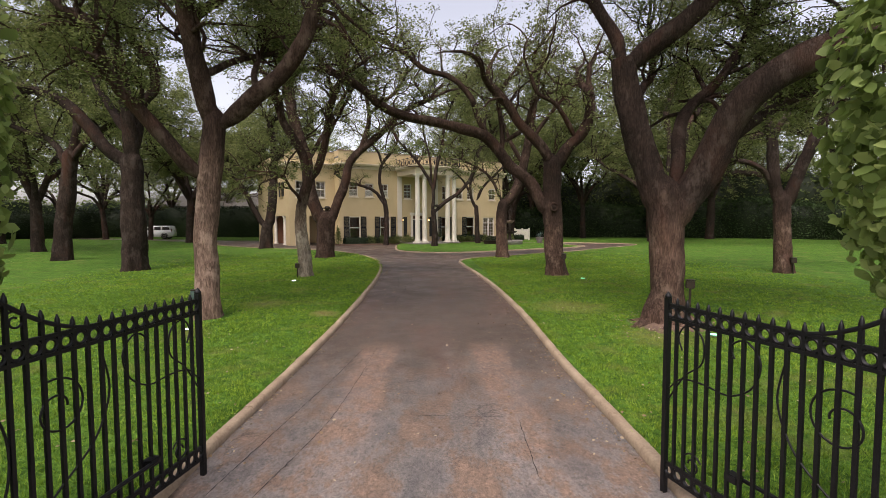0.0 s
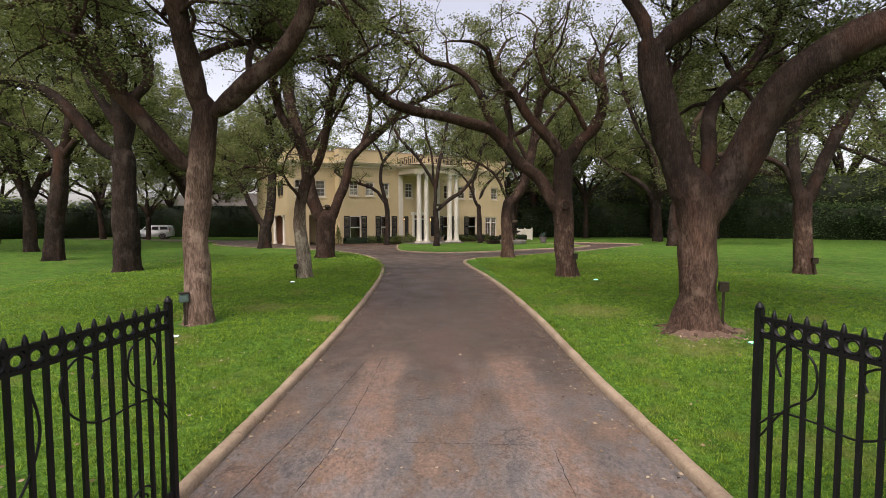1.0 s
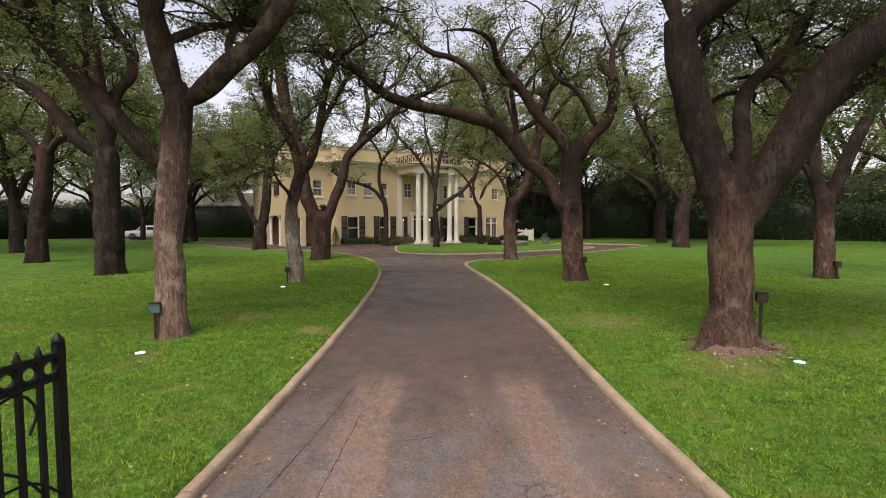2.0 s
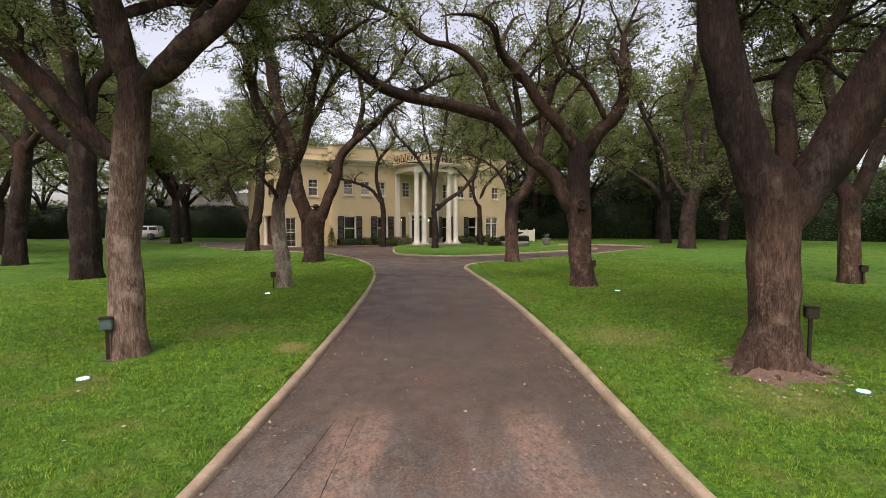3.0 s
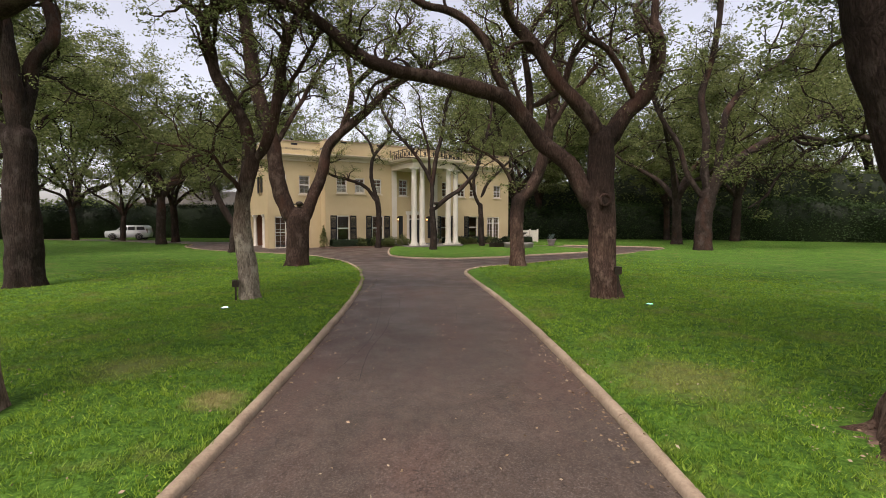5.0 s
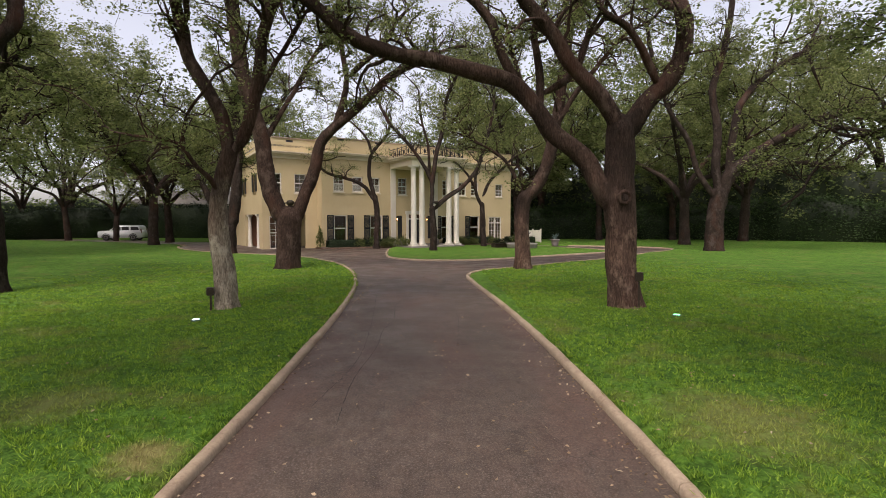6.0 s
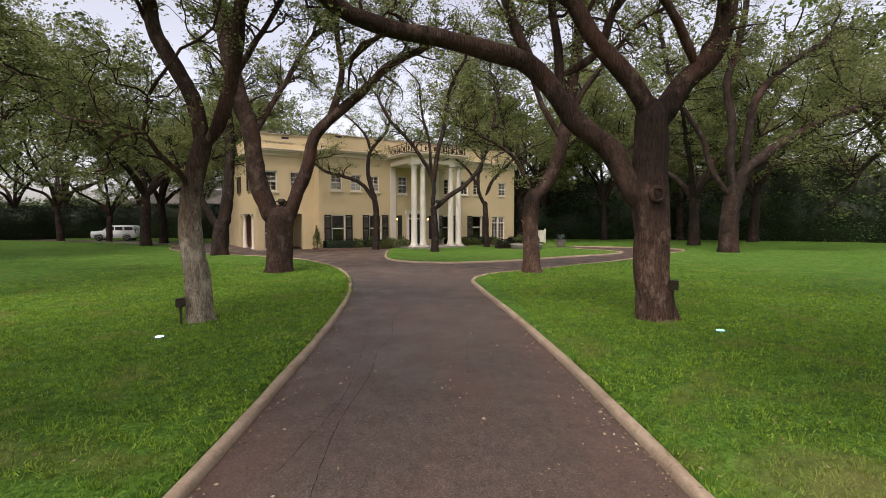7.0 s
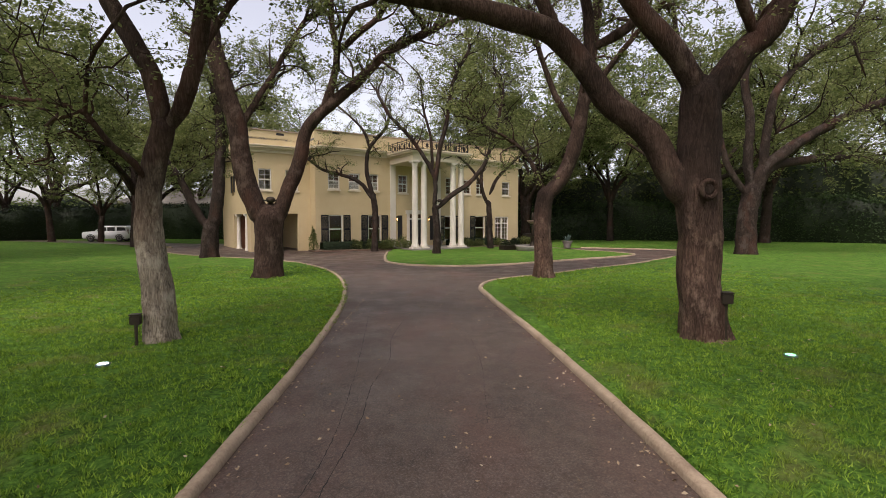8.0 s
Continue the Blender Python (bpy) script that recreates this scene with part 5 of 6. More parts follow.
while x < 86:
    copy_thing((wood_a, wood_b)[spots_rng.randrange(2)],
               Matrix.Translation((x + spots_rng.uniform(-2, 2), 88 + spots_rng.uniform(-4, 6) - 0.12 * abs(x), -0.3)) @ Matrix.Rotation(spots_rng.uniform(0, 6.28), 4, "Z") @ Matrix.Scale(spots_rng.uniform(0.9, 1.3), 4))
    x += 9.0
for x, y, s in ((9, 78, 1.3), (16, 74, 1.4), (24, 80, 1.45), (33, 78, 1.5), (44, 72, 1.7), (54, 62, 1.6)):
    copy_thing((wood_a, wood_b)[spots_rng.randrange(2)], Matrix.Translation((x, y, -0.3)) @ Matrix.Rotation(spots_rng.uniform(0, 6.28), 4, "Z") @ Matrix.Scale(s, 4))
for side in (-1, 1):
    for k in range(4):
        y = 22 + k * 13
        copy_thing((wood_a, wood_b)[k % 2], Matrix.Translation((side * (62 - k * 0.5) + spots_rng.uniform(-3, 3), y, -0.2)) @ Matrix.Rotation(spots_rng.uniform(0, 6.28), 4, "Z") @ Matrix.Scale(spots_rng.uniform(0.9, 1.15), 4))


def hedge(name, line, height, depth, leaf, count, material, label, seed, category="hedge"):
    """A clipped hedge: a dark inner body, painted as the shade within, and a coat of leaves."""
    rng = np.random.default_rng(seed)
    path = glide(line, 1.4 if height > 2 else 1.0)
    t = np.gradient(path, axis=0)
    t /= np.linalg.norm(t, axis=1)[:, None]
    nrm = np.stack([t[:, 1], -t[:, 0]], -1)
    root = thing(name, Matrix.Translation((path[0, 0], path[0, 1], 0)), label, category)
    prof = np.array([(-0.46, -0.1), (-0.48, 0.5), (-0.4, 0.92), (0.0, 0.97), (0.4, 0.92), (0.48, 0.5), (0.46, -0.1)])
    hs = height * (1 + (0.12 if height > 2 else 0.04) * np.interp(np.arange(len(path)), np.arange(0, len(path) + 3, 3), rng.normal(size=len(np.arange(0, len(path) + 3, 3)))))
    ring = np.stack([path[:, None, 0] + nrm[:, None, 0] * prof[None, :, 0] * depth - path[0, 0], path[:, None, 1] + nrm[:, None, 1] * prof[None, :, 0] * depth - path[0, 1],
                     lie(path[:, 1])[:, None] + prof[None, :, 1] * hs[:, None]], -1)
    n, k = len(path), len(prof)
    if height > 2:
        # billowing growth over a shaded foot
        lump = rng.normal(size=(n, k)) * 0.16 * min(depth, 4.0) * np.array((0.1, 1, 1, 1, 1, 1, 0.1))[None]
        ring[..., :2] += (nrm[:, None] * (np.sign(prof[:, 0])[None] * lump - 0.22 * depth * (prof[:, 1] < 0) * np.sign(prof[:, 0])[None])[..., None])
        ring[..., 2] += np.abs(lump) * 0.6 * (prof[:, 1] > 0.3)
    i = (np.arange(n - 1)[:, None] * k + np.arange(k - 1)[None]).ravel()
    sheet("shaded_core", ring.reshape(-1, 3), np.stack([i, i + 1, i + 1 + k, i + k], -1), HEDGE_LEAF, root)
    s = rng.uniform(0, n - 1.001, count)
    u = rng.uniform(0, k - 1.001, count)
    i0, j0 = s.astype(int), u.astype(int)
    fs, fu = (s - i0)[:, None], (u - j0)[:, None]
    c = (ring[i0, j0] * (1 - fs) + ring[i0 + 1, j0] * fs) * (1 - fu) + (ring[i0, j0 + 1] * (1 - fs) + ring[i0 + 1, j0 + 1] * fs) * fu
    c += rng.normal(size=c.shape) * leaf * (1.3 if height > 2 else 0.8)
    v, q = leaves(rng, c, leaf)
    tagged(sheet("foliage", v, q, material, root), kind="stuff")
    return root


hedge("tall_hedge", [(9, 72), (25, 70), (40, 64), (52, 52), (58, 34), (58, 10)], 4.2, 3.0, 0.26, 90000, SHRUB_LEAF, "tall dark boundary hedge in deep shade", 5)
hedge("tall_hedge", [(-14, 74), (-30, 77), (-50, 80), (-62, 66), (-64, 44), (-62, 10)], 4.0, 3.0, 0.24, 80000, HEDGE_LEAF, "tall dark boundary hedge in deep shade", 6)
hedge("shrub_belt", [(4, 82), (22, 78), (42, 72), (58, 56), (66, 36), (66, 8)], 9.0, 7.0, 0.45, 40000, FAR_LEAF, "dense green shrubs and saplings behind the hedge", 7, "shrubs")
hedge("shrub_belt", [(6, 90), (-14, 94), (-34, 97), (-56, 97), (-70, 70), (-72, 40), (-70, 8)], 5.5, 7.0, 0.45, 40000, FAR_LEAF, "dense green shrubs and saplings behind the hedge", 8, "shrubs")

# ---- the open iron gate ----


def strip(path, r, sides=6):
    return tube(np.asarray(path, dtype=float), np.full(len(path), r), sides)


def curl(cx, cz, r, turns, start, end_r=0.3):
    """A flat spiral in x and z."""
    a = np.linspace(0, turns * 2 * math.pi, int(24 * turns) + 4)
    rr = r * (1 - (1 - end_r) * a / a[-1])
    return [(cx + q * math.cos(start + k), 0.0, cz + q * math.sin(start + k)) for k, q in zip(a, rr)]


def picket_mesh(height):
    bm = slab(-0.0115, 0.0115, -0.0115, 0.0115, 0.03, height - 0.05)
    lathe(bm, [(0.0125, height - 0.06), (0.017, height - 0.045), (0.013, height - 0.02), (0.004, height + 0.008)], 0, 0, 8)
    return bm


def gate_leaf(m, label):
    """One leaf: x runs from the free end to the hinge."""
    L, n = 2.2, 21
    gate = thing("gate_leaf", m, label, "gate", "driveway gates")
    for x, w, h in ((0.0, 0.022, 1.545), (L, 0.04, 2.55)):
        bm = slab(x - w, x + w, -w, w, -0.12, h, bevel=0.003)
        lathe(bm, [(w * 1.3, h), (w * 1.3, h + 0.015), (0.005, h + 0.05)], x, 0, 8)
        part("post", bm, IRON, gate)
    for z in (1.36, 1.475, 0.03, 0.14):
        part("rail", slab(0.026, L - 0.04, -0.013, 0.013, z, z + 0.026, bevel=0.003), IRON, gate)
    ring = bmesh.new()
    v, q = strip([(0.0405 * math.cos(k * math.pi / 9), 0, 0.0405 * math.sin(k * math.pi / 9)) for k in range(19)], 0.0125, 6)
    vs = [ring.verts.new(p) for p in v]
    for f in q:
        ring.faces.new([vs[i] for i in f])
    ring_ob = part("ring", ring, IRON, gate)
    ring_ob.location = (0.5 * L / (n + 1), 0, 1.43)
    for i in range(n + 1):
        for z in (1.43, 0.098):
            if (i, z) != (0, 1.43):
                o = new("ring", ring_ob.data)
                o.parent, o.location = gate, ((i + 0.5) * L / (n + 1), 0, z)
    for i in range(1, n + 1):
        x = L * i / (n + 1)
        top = 1.545 + (0.95 * ((x - 1.0) / 1.2) ** 2 if x > 1.0 else 0)
        o = part("picket", picket_mesh(top), IRON, gate)
        o.location.x = x
    path = [(x, 0.0, 1.485 + 0.95 * (max(0, x - 1.0) / 1.2) ** 2) for x in np.linspace(1.0, L, 24)]
    v, q = strip(path, 0.015)
    sheet("top_rail", v, q, IRON, gate, True)
    vine = [(0.02, 0, 0.78), (0.15, 0, 0.9), (0.35, 0, 0.93), (0.62, 0, 0.93), (0.78, 0, 1.05), (0.82, 0, 1.25), (0.7, 0, 1.35), (0.6, 0, 1.28), (0.63, 0, 1.2)]
    for line in (vine, [(0.03, 0, 0.7), (0.2, 0, 0.95), (0.36, 0, 1.1), (0.34, 0, 1.3), (0.2, 0, 1.35), (0.12, 0, 1.24), (0.16, 0, 1.14)],
                 [(1.0, 0, 1.32), (0.95, 0, 1.0), (1.05, 0, 0.75), (1.35, 0, 0.5), (1.7, 0, 0.25), (2.1, 0, 0.1)],
                 [(1.95, 0, 1.3), (1.7, 0, 1.15), (1.62, 0, 0.8), (1.75, 0, 0.45), (2.0, 0, 0.3)]):
        v, q = strip(glide(line, 0.04), 0.0075, 5)
        sheet("scroll", v, q, IRON, gate, True)
    for c in (curl(1.32, 1.02, 0.2, 1.3, 1.2), curl(1.95, 1.66, 0.13, 1.3, 3.0), curl(0.28, 0.25, 0.1, 1.4, 0.5), curl(1.55, 1.62, 0.06, 1.2, 1.0)):
        v, q = strip(c, 0.0075, 5)
        sheet("scroll", v, q, IRON, gate, True)
    v, q = strip([(0.62, 0.06, 0.33), (2.15, 0.1, 0.33)], 0.016, 8)
    arm = sheet("operator_arm", v, q, IRON, gate, True)
    part("bracket", slab(0.58, 0.68, -0.012, 0.07, 0.3, 0.36, bevel=0.006), IRON, arm)
    return gate


gate_leaf(pose(-2.07, 4.25, 0.022, 0, 0, -100.8), "open black wrought-iron gate leaf with scrolls and ring frieze")
gate_leaf(pose(1.98, 3.85, 0.022, 0, 0, -73.9), "open black wrought-iron gate leaf with scrolls and ring frieze")


def ivy_pier(x, y, cx, cy, cz, rx, rz, count, seed):
    """A masonry gate pier under a bulging coat of ivy."""
    rng = np.random.default_rng(seed)
    pier = thing("gate_pier", Matrix.Translation((x, y, -0.1)), "masonry gate pier overgrown with bright green ivy", "gate pier", "gate piers")
    part("shaft", slab(-0.3, 0.3, -0.3, 0.3, -0.1, 3.2, bevel=0.02), STONE, pier)
    part("cap", slab(-0.38, 0.38, -0.38, 0.38, 3.2, 3.35, bevel=0.03), STONE, pier)
    d = rng.normal(size=(count, 3))
    d /= np.linalg.norm(d, axis=1)[:, None]
    r = 1 - 0.35 * rng.random((count, 1)) ** 2 + 0.1 * np.sin(7 * d[:, :1] + 5 * d[:, 2:])
    c = d * r * np.array((rx, rx, rz)) + np.array((cx - x, cy - y, cz + 0.1))
    n = len(c)
    # broad rounded leaves of six corners
    a = rng.normal(size=(n, 3)) * (1, 1, 0.5)
    a /= np.linalg.norm(a, axis=1)[:, None]
    face = d * 0.8 + rng.normal(size=(n, 3)) * 0.5 + (0, 0, 0.35)
    b = np.cross(face, a)
    b /= np.linalg.norm(b, axis=1)[:, None]
    a = np.cross(b, face)
    a /= np.linalg.norm(a, axis=1)[:, None]
    s = 0.095 * rng.uniform(0.5, 1.3, (n, 1))
    v = np.stack([c - a * s * 0.5, c - a * s * 0.15 - b * s * 0.36, c + a * s * 0.25 - b * s * 0.27, c + a * s * 0.55, c + a * s * 0.25 + b * s * 0.27, c - a * s * 0.15 + b * s * 0.36], 1)
    tagged(sheet("ivy", v.reshape(-1, 3), np.arange(6 * n).reshape(-1, 6), IVY_LEAF, pier), "broad pale green ivy leaves", kind="stuff")
    stems = []
    for k in range(26):
        z = rng.uniform(0.2, 3.0)
        p = [(rng.uniform(-0.3, 0.3), 0.31, z), (rng.uniform(-0.3, 0.3), 0.33, z + 0.4), (rng.uniform(-0.3, 0.3), 0.31, z + 0.8)]
        stems.append(strip(glide(p, 0.1), 0.008, 4))
    v, q = joined(stems)
    sheet("stem", v, q, BARK, pier)


ivy_pier(2.98, 2.3, 2.8, 2.6, 2.85, 0.47, 1.15, 3000, 31)
ivy_pier(-2.98, 2.35, -2.76, 2.55, 2.75, 0.46, 1.25, 3000, 32)

# ---- lights in the lawn and on the trees ----


def well_light(x, y, glow, label):
    z = float(lie(y)) + 0.06
    w = thing("well_light", Matrix.Translation((x, y, z)), label, "lawn light", "lawn lights")
    part("rim", lathe(bmesh.new(), [(0.09, -0.05), (0.1, 0.03), (0.09, 0.04), (0.075, 0.035)], 0, 0, 20), GREEN_BOX, w)
    part("lens", lathe(bmesh.new(), [(0.075, 0.03), (0.07, 0.045), (0.03, 0.05)], 0, 0, 20), glow, w, "glowing glass lens")


well_light(-4.9, 9.57, WELL_WHITE, "lit round well light set in the grass")
well_light(5.4, 8.75, WELL_GREEN, "lit round well light set in the grass")
well_light(-4.85, 16.95, WELL_WHITE, "lit round well light set in the grass")
well_light(5.6, 17.1, WELL_GREEN, "lit round well light set in the grass")


def flood_light(x, y, turn, h, big=1.0, paint=BRONZE):
    """A floodlight box on a stake at the foot of a tree."""
    f = thing("flood_light", pose(x, y, float(lie(y)) + 0.05, 0, 0, turn), "weathered floodlight box on a stake beside a trunk", "floodlight", "tree floodlights")
    part("stake", slab(-0.022, 0.022, -0.02, 0.02, -0.1, h, bevel=0.006), BRONZE, f)
    head = part("housing", slab(-0.11 * big, 0.11 * big, -0.09 * big, 0.09 * big, h, h + 0.22 * big, bevel=0.015), paint, f)
    part("hood", slab(-0.12 * big, 0.12 * big, -0.12 * big, 0.1 * big, h + 0.22 * big, h + 0.245 * big, bevel=0.008), BRONZE, head)
    part("conduit", slab(-0.012, 0.012, 0.03, 0.055, -0.05, h), RUBBER, f)


flood_light(-5.16, 10.48, 20, 0.52, 0.8, GREEN_BOX)
flood_light(5.4, 9.62, -20, 0.8, 0.75)
flood_light(-5.03, 18.05, 15, 0.38, 0.75)
flood_light(5.16, 18.05, -15, 0.68, 0.85)
flood_light(14.4, 18.3, -20, 0.45, 0.9)



def tree_light(x, y, z, turn):
    """A small spotlight strapped high in a fork."""
    f = thing("tree_light", pose(x, y, z, 0, 0, turn), "small dark spotlight strapped in the fork of a tree", "spotlight", "tree spotlights")
    part("housing", lathe(bmesh.new(), [(0.06, -0.06), (0.14, -0.02), (0.17, 0.1), (0.12, 0.16), (0.04, 0.18)], 0, 0, 14), BRONZE, f)
    part("strap", slab(-0.03, 0.03, -0.02, 0.45, 0.02, 0.09, bevel=0.006), RUBBER, f)
    part("bracket", slab(-0.35, 0.35, 0.1, 0.16, 0.03, 0.08, bevel=0.006), IRON, f)


tree_light(-5.95, 27.8, 2.95, 0)
tree_light(0.62, 42.1, 3.55, 0)

# ---- bare soil at the oaks' feet ----


def soil_patch(x, y, r, seed):
    """A low, ragged mound of mulch round a trunk."""
    rg = np.random.default_rng(seed)
    n, k = 72, 8
    a = np.linspace(0, 2 * np.pi, n, endpoint=False)
    edge = r * (1 + 0.16 * np.sin(2 * a + rg.uniform(0, 6)) + 0.12 * np.sin(5 * a + rg.uniform(0, 6)) + 0.1 * np.sin(11 * a) + rg.normal(size=n) * 0.09)
    pts = [(0, 0, float(lie(y)) + 0.2)]
    for j in range(1, k + 1):
        f = j / k
        for i in range(n):
            pts.append((math.cos(a[i]) * edge[i] * f, math.sin(a[i]) * edge[i] * f, float(lie(y)) + 0.2 - 0.17 * f**0.8 + rg.normal() * 0.012))
    bm = bmesh.new()
    vs = [bm.verts.new((p[0] + x, p[1] + y, p[2])) for p in pts]
    for i in range(n):
        bm.faces.new((vs[0], vs[1 + i], vs[1 + (i + 1) % n]))
        for j in range(k - 1):
            b = 1 + j * n
            bm.faces.new((vs[b + i], vs[b + n + i], vs[b + n + (i + 1) % n], vs[b + (i + 1) % n]))
    for f in bm.faces:
        f.smooth = True
    tagged(part("mulch_bed", bm, EARTH), "bare brown mulch and soil round an oak's foot", "mulch", kind="structure")


soil_patch(5.05, 9.75, 0.98, 3)
soil_patch(-5.02, 10.75, 0.42, 4)
soil_patch(5.0, 18.35, 0.5, 5)


# a healed branch scar on the trunk facing the drive
kr = 0.13
v, q = strip([(kr * math.cos(k * math.pi / 10), kr * 1.1 * math.sin(k * math.pi / 10), 0) for k in range(21)], kr * 0.38, 8)
knot = tagged(sheet("knot", v, q, BARK, arching_oak, True), "round healed branch scar")
knot.matrix_local = pose(4.74 - arching_oak.location.x, 17.97 - arching_oak.location.y, 2.75, 90, 0, 0)
part("hollow", lathe(bmesh.new(), [(kr, -0.12), (kr * 0.9, 0.0), (kr * 0.5, 0.02)], 0, 0, 14), DARK_BARK, knot)

# ---- planting and things before the house ----


def house_hedge(x0, x1, y, h, d, seed, label="low dark clipped hedge under the windows"):
    a, b = HOUSE @ Vector((x0, y, 0)), HOUSE @ Vector((x1, y, 0))
    mid = (a + b) / 2
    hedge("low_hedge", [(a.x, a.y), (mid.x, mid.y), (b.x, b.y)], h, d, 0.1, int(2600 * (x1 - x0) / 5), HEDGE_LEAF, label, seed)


house_hedge(0.2, 6.0, -0.75, 0.75, 0.9, 51)
house_hedge(11.7, 17.2, -0.8, 0.8, 0.9, 52)
house_hedge(19.3, 23.0, -0.9, 0.75, 0.9, 53)


def shrub(x, y, r, h, seed, label, material=None, spiky=0.0, leaf=0.1, count=1400):
    """A rounded or pointed garden shrub."""
    rg = np.random.default_rng(seed)
    p = HOUSE @ Vector((x, y, 0))
    s = thing("shrub", Matrix.Translation((p.x, p.y, float(lie(p.y)))), label, "shrub", "shrubs at the house")
    d = rg.normal(size=(count, 3))
    d /= np.linalg.norm(d, axis=1)[:, None]
    rr = rg.random((count, 1)) ** 0.4 * (1 + 0.2 * np.sin(5 * d[:, :1] + 4 * d[:, 2:]))
    c = d * rr * np.array((r, r, h / 2)) + (0, 0, h / 2)
    taper = 1 - spiky * np.clip(c[:, 2:] / h, 0, 1)
    c[:, :2] *= taper
    v, q = leaves(rg, c, leaf)
    tagged(sheet("foliage", v, q, material or OAK_LEAF, s), kind="stuff")
    v, q = strip([(0, 0, -0.1), (0, 0, h * 0.6)], 0.03, 6)
    sheet("stem", v, q, BARK, s)


shrub(-0.35, -0.5, 0.5, 1.9, 61, "slim upright evergreen at the house corner", None, 0.75)
shrub(5.9, -1.2, 0.8, 1.0, 62, "rounded flowering shrub beside the portico")
shrub(5.2, -1.6, 0.7, 0.8, 63, "rounded dark shrub beside the portico")
shrub(6.6, -2.3, 0.75, 0.9, 64, "rounded dark shrub beside the portico")
shrub(4.2, -1.1, 0.6, 0.95, 65, "rounded dark shrub in the front bed")
shrub(2.9, -1.0, 0.6, 0.9, 66, "rounded dark shrub in the front bed")
shrub(11.9, -2.0, 0.7, 0.9, 67, "rounded dark shrub beside the portico")
shrub(13.2, -1.7, 0.7, 0.85, 68, "rounded dark shrub in the front bed")
shrub(14.6, -1.5, 0.6, 0.8, 69, "rounded dark shrub in the front bed")
shrub(17.0, -1.7, 0.7, 0.85, 70, "rounded dark shrub in the front bed")
shrub(20.2, -1.6, 0.8, 1.0, 71, "rounded dark shrub at the house corner")


def bed(x0, x1, y0, y1):
    c = [HOUSE @ Vector((x, y, 0)) for x, y in ((x0, y0), (x1, y0), (x1, y1), (x0, y1))]
    bm = bmesh.new()
    lo = [bm.verts.new((p.x, p.y, float(lie(p.y)) - 0.1)) for p in c]
    hi = [bm.verts.new((p.x, p.y, float(lie(p.y)) + 0.12)) for p in c]
    bm.faces.new(hi)
    for i in range(4):
        bm.faces.new((lo[i], lo[(i + 1) % 4], hi[(i + 1) % 4], hi[i]))
    tagged(part("flower_bed", bm, EARTH), "dark mulched planting bed along the house", "flower bed", kind="structure")


bed(-0.6, 6.1, -1.7, 0.0)
bed(11.6, 21.5, -2.1, 0.0)


def stone_pot(x, y, seed, r=0.3, h=0.5, agave=False, label="stone pot with a small leafy plant"):
    rg = np.random.default_rng(seed)
    z = float(lie(y)) + 0.05
    pot = thing("plant_pot", Matrix.Translation((x, y, z)), label, "plant pot", "plant pots")
    part("pot", lathe(bmesh.new(), [(r * 0.6, 0), (r * 0.65, 0.04), (r * 0.8, h * 0.5), (r, h * 0.92), (r * 1.08, h * 0.95), (r * 1.08, h), (r * 0.9, h)], 0, 0, 20), STONE, pot)
    if agave:
        bm = bmesh.new()
        for k in range(22):
            a, e, L = rg.uniform(0, 6.28), rg.uniform(0.3, 1.3), rg.uniform(0.45, 0.75)
            d = Vector((math.cos(a) * math.cos(e), math.sin(a) * math.cos(e), math.sin(e)))
            s = Vector((-math.sin(a), math.cos(a), 0)) * 0.05
            o = Vector((0, 0, h - 0.03))
            m = o + d * L * 0.5 + Vector((0, 0, 0.03))
            v = [bm.verts.new(p) for p in (o - s * 0.6, o + s * 0.6, m + s, o + d * L, m - s, m - Vector((0, 0, 0.03)))]
            bm.faces.new((v[0], v[5], v[3], v[4]))
            bm.faces.new((v[5], v[1], v[2], v[3]))
        part("agave", bm, GREEN_BOX, pot, "blue-grey pointed agave leaves")
    else:
        c = rg.normal(size=(260, 3)) * (0.18, 0.18, 0.16) + (0, 0, h + 0.2)
        v, q = leaves(rg, c, 0.1)
        tagged(sheet("plant", v, q, OAK_LEAF, pot), kind="stuff")


stone_pot(11.7, 50.1, 1, 0.42, 0.6, True, "stone pot with a blue-grey agave on the lawn")
for hx, hy in ((7.0, -1.0), (10.7, -1.0)):
    p = HOUSE @ Vector((hx, hy, 0))
    stone_pot(p.x, p.y, int(hx * 10), 0.28, 0.45)
for o in scene.collection.objects:
    if o.name.startswith("plant_pot") and o.location.x < 5:
        o.location.z = 0.1

# tiered fountain on the front lawn
ft = thing("tiered_fountain", Matrix.Translation((7.75, 45.7, float(lie(45.7)) + 0.05)), "dark tiered stone fountain with a pinkish top bowl", "fountain")
part("basin", lathe(bmesh.new(), [(1.2, -0.1), (1.25, 0.3), (1.3, 0.4), (1.18, 0.42), (1.1, 0.25), (0.1, 0.22)], 0, 0, 28), STONE, ft)
part("pedestal", lathe(bmesh.new(), [(0.3, 0.2), (0.22, 0.4), (0.14, 0.7), (0.18, 1.0), (0.24, 1.05)], 0, 0, 16), BRONZE, ft)
part("lower_bowl", lathe(bmesh.new(), [(0.2, 1.02), (0.5, 1.1), (0.72, 1.24), (0.76, 1.28), (0.68, 1.27), (0.1, 1.2)], 0, 0, 24), BRONZE, ft)
part("upper_stem", lathe(bmesh.new(), [(0.16, 1.2), (0.1, 1.5), (0.09, 1.8), (0.14, 2.05)], 0, 0, 14), BRONZE, ft)
part("upper_bowl", lathe(bmesh.new(), [(0.12, 2.03), (0.3, 2.1), (0.44, 2.26), (0.46, 2.3), (0.4, 2.29), (0.05, 2.22)], 0, 0, 20), BRONZE_PINK, ft)
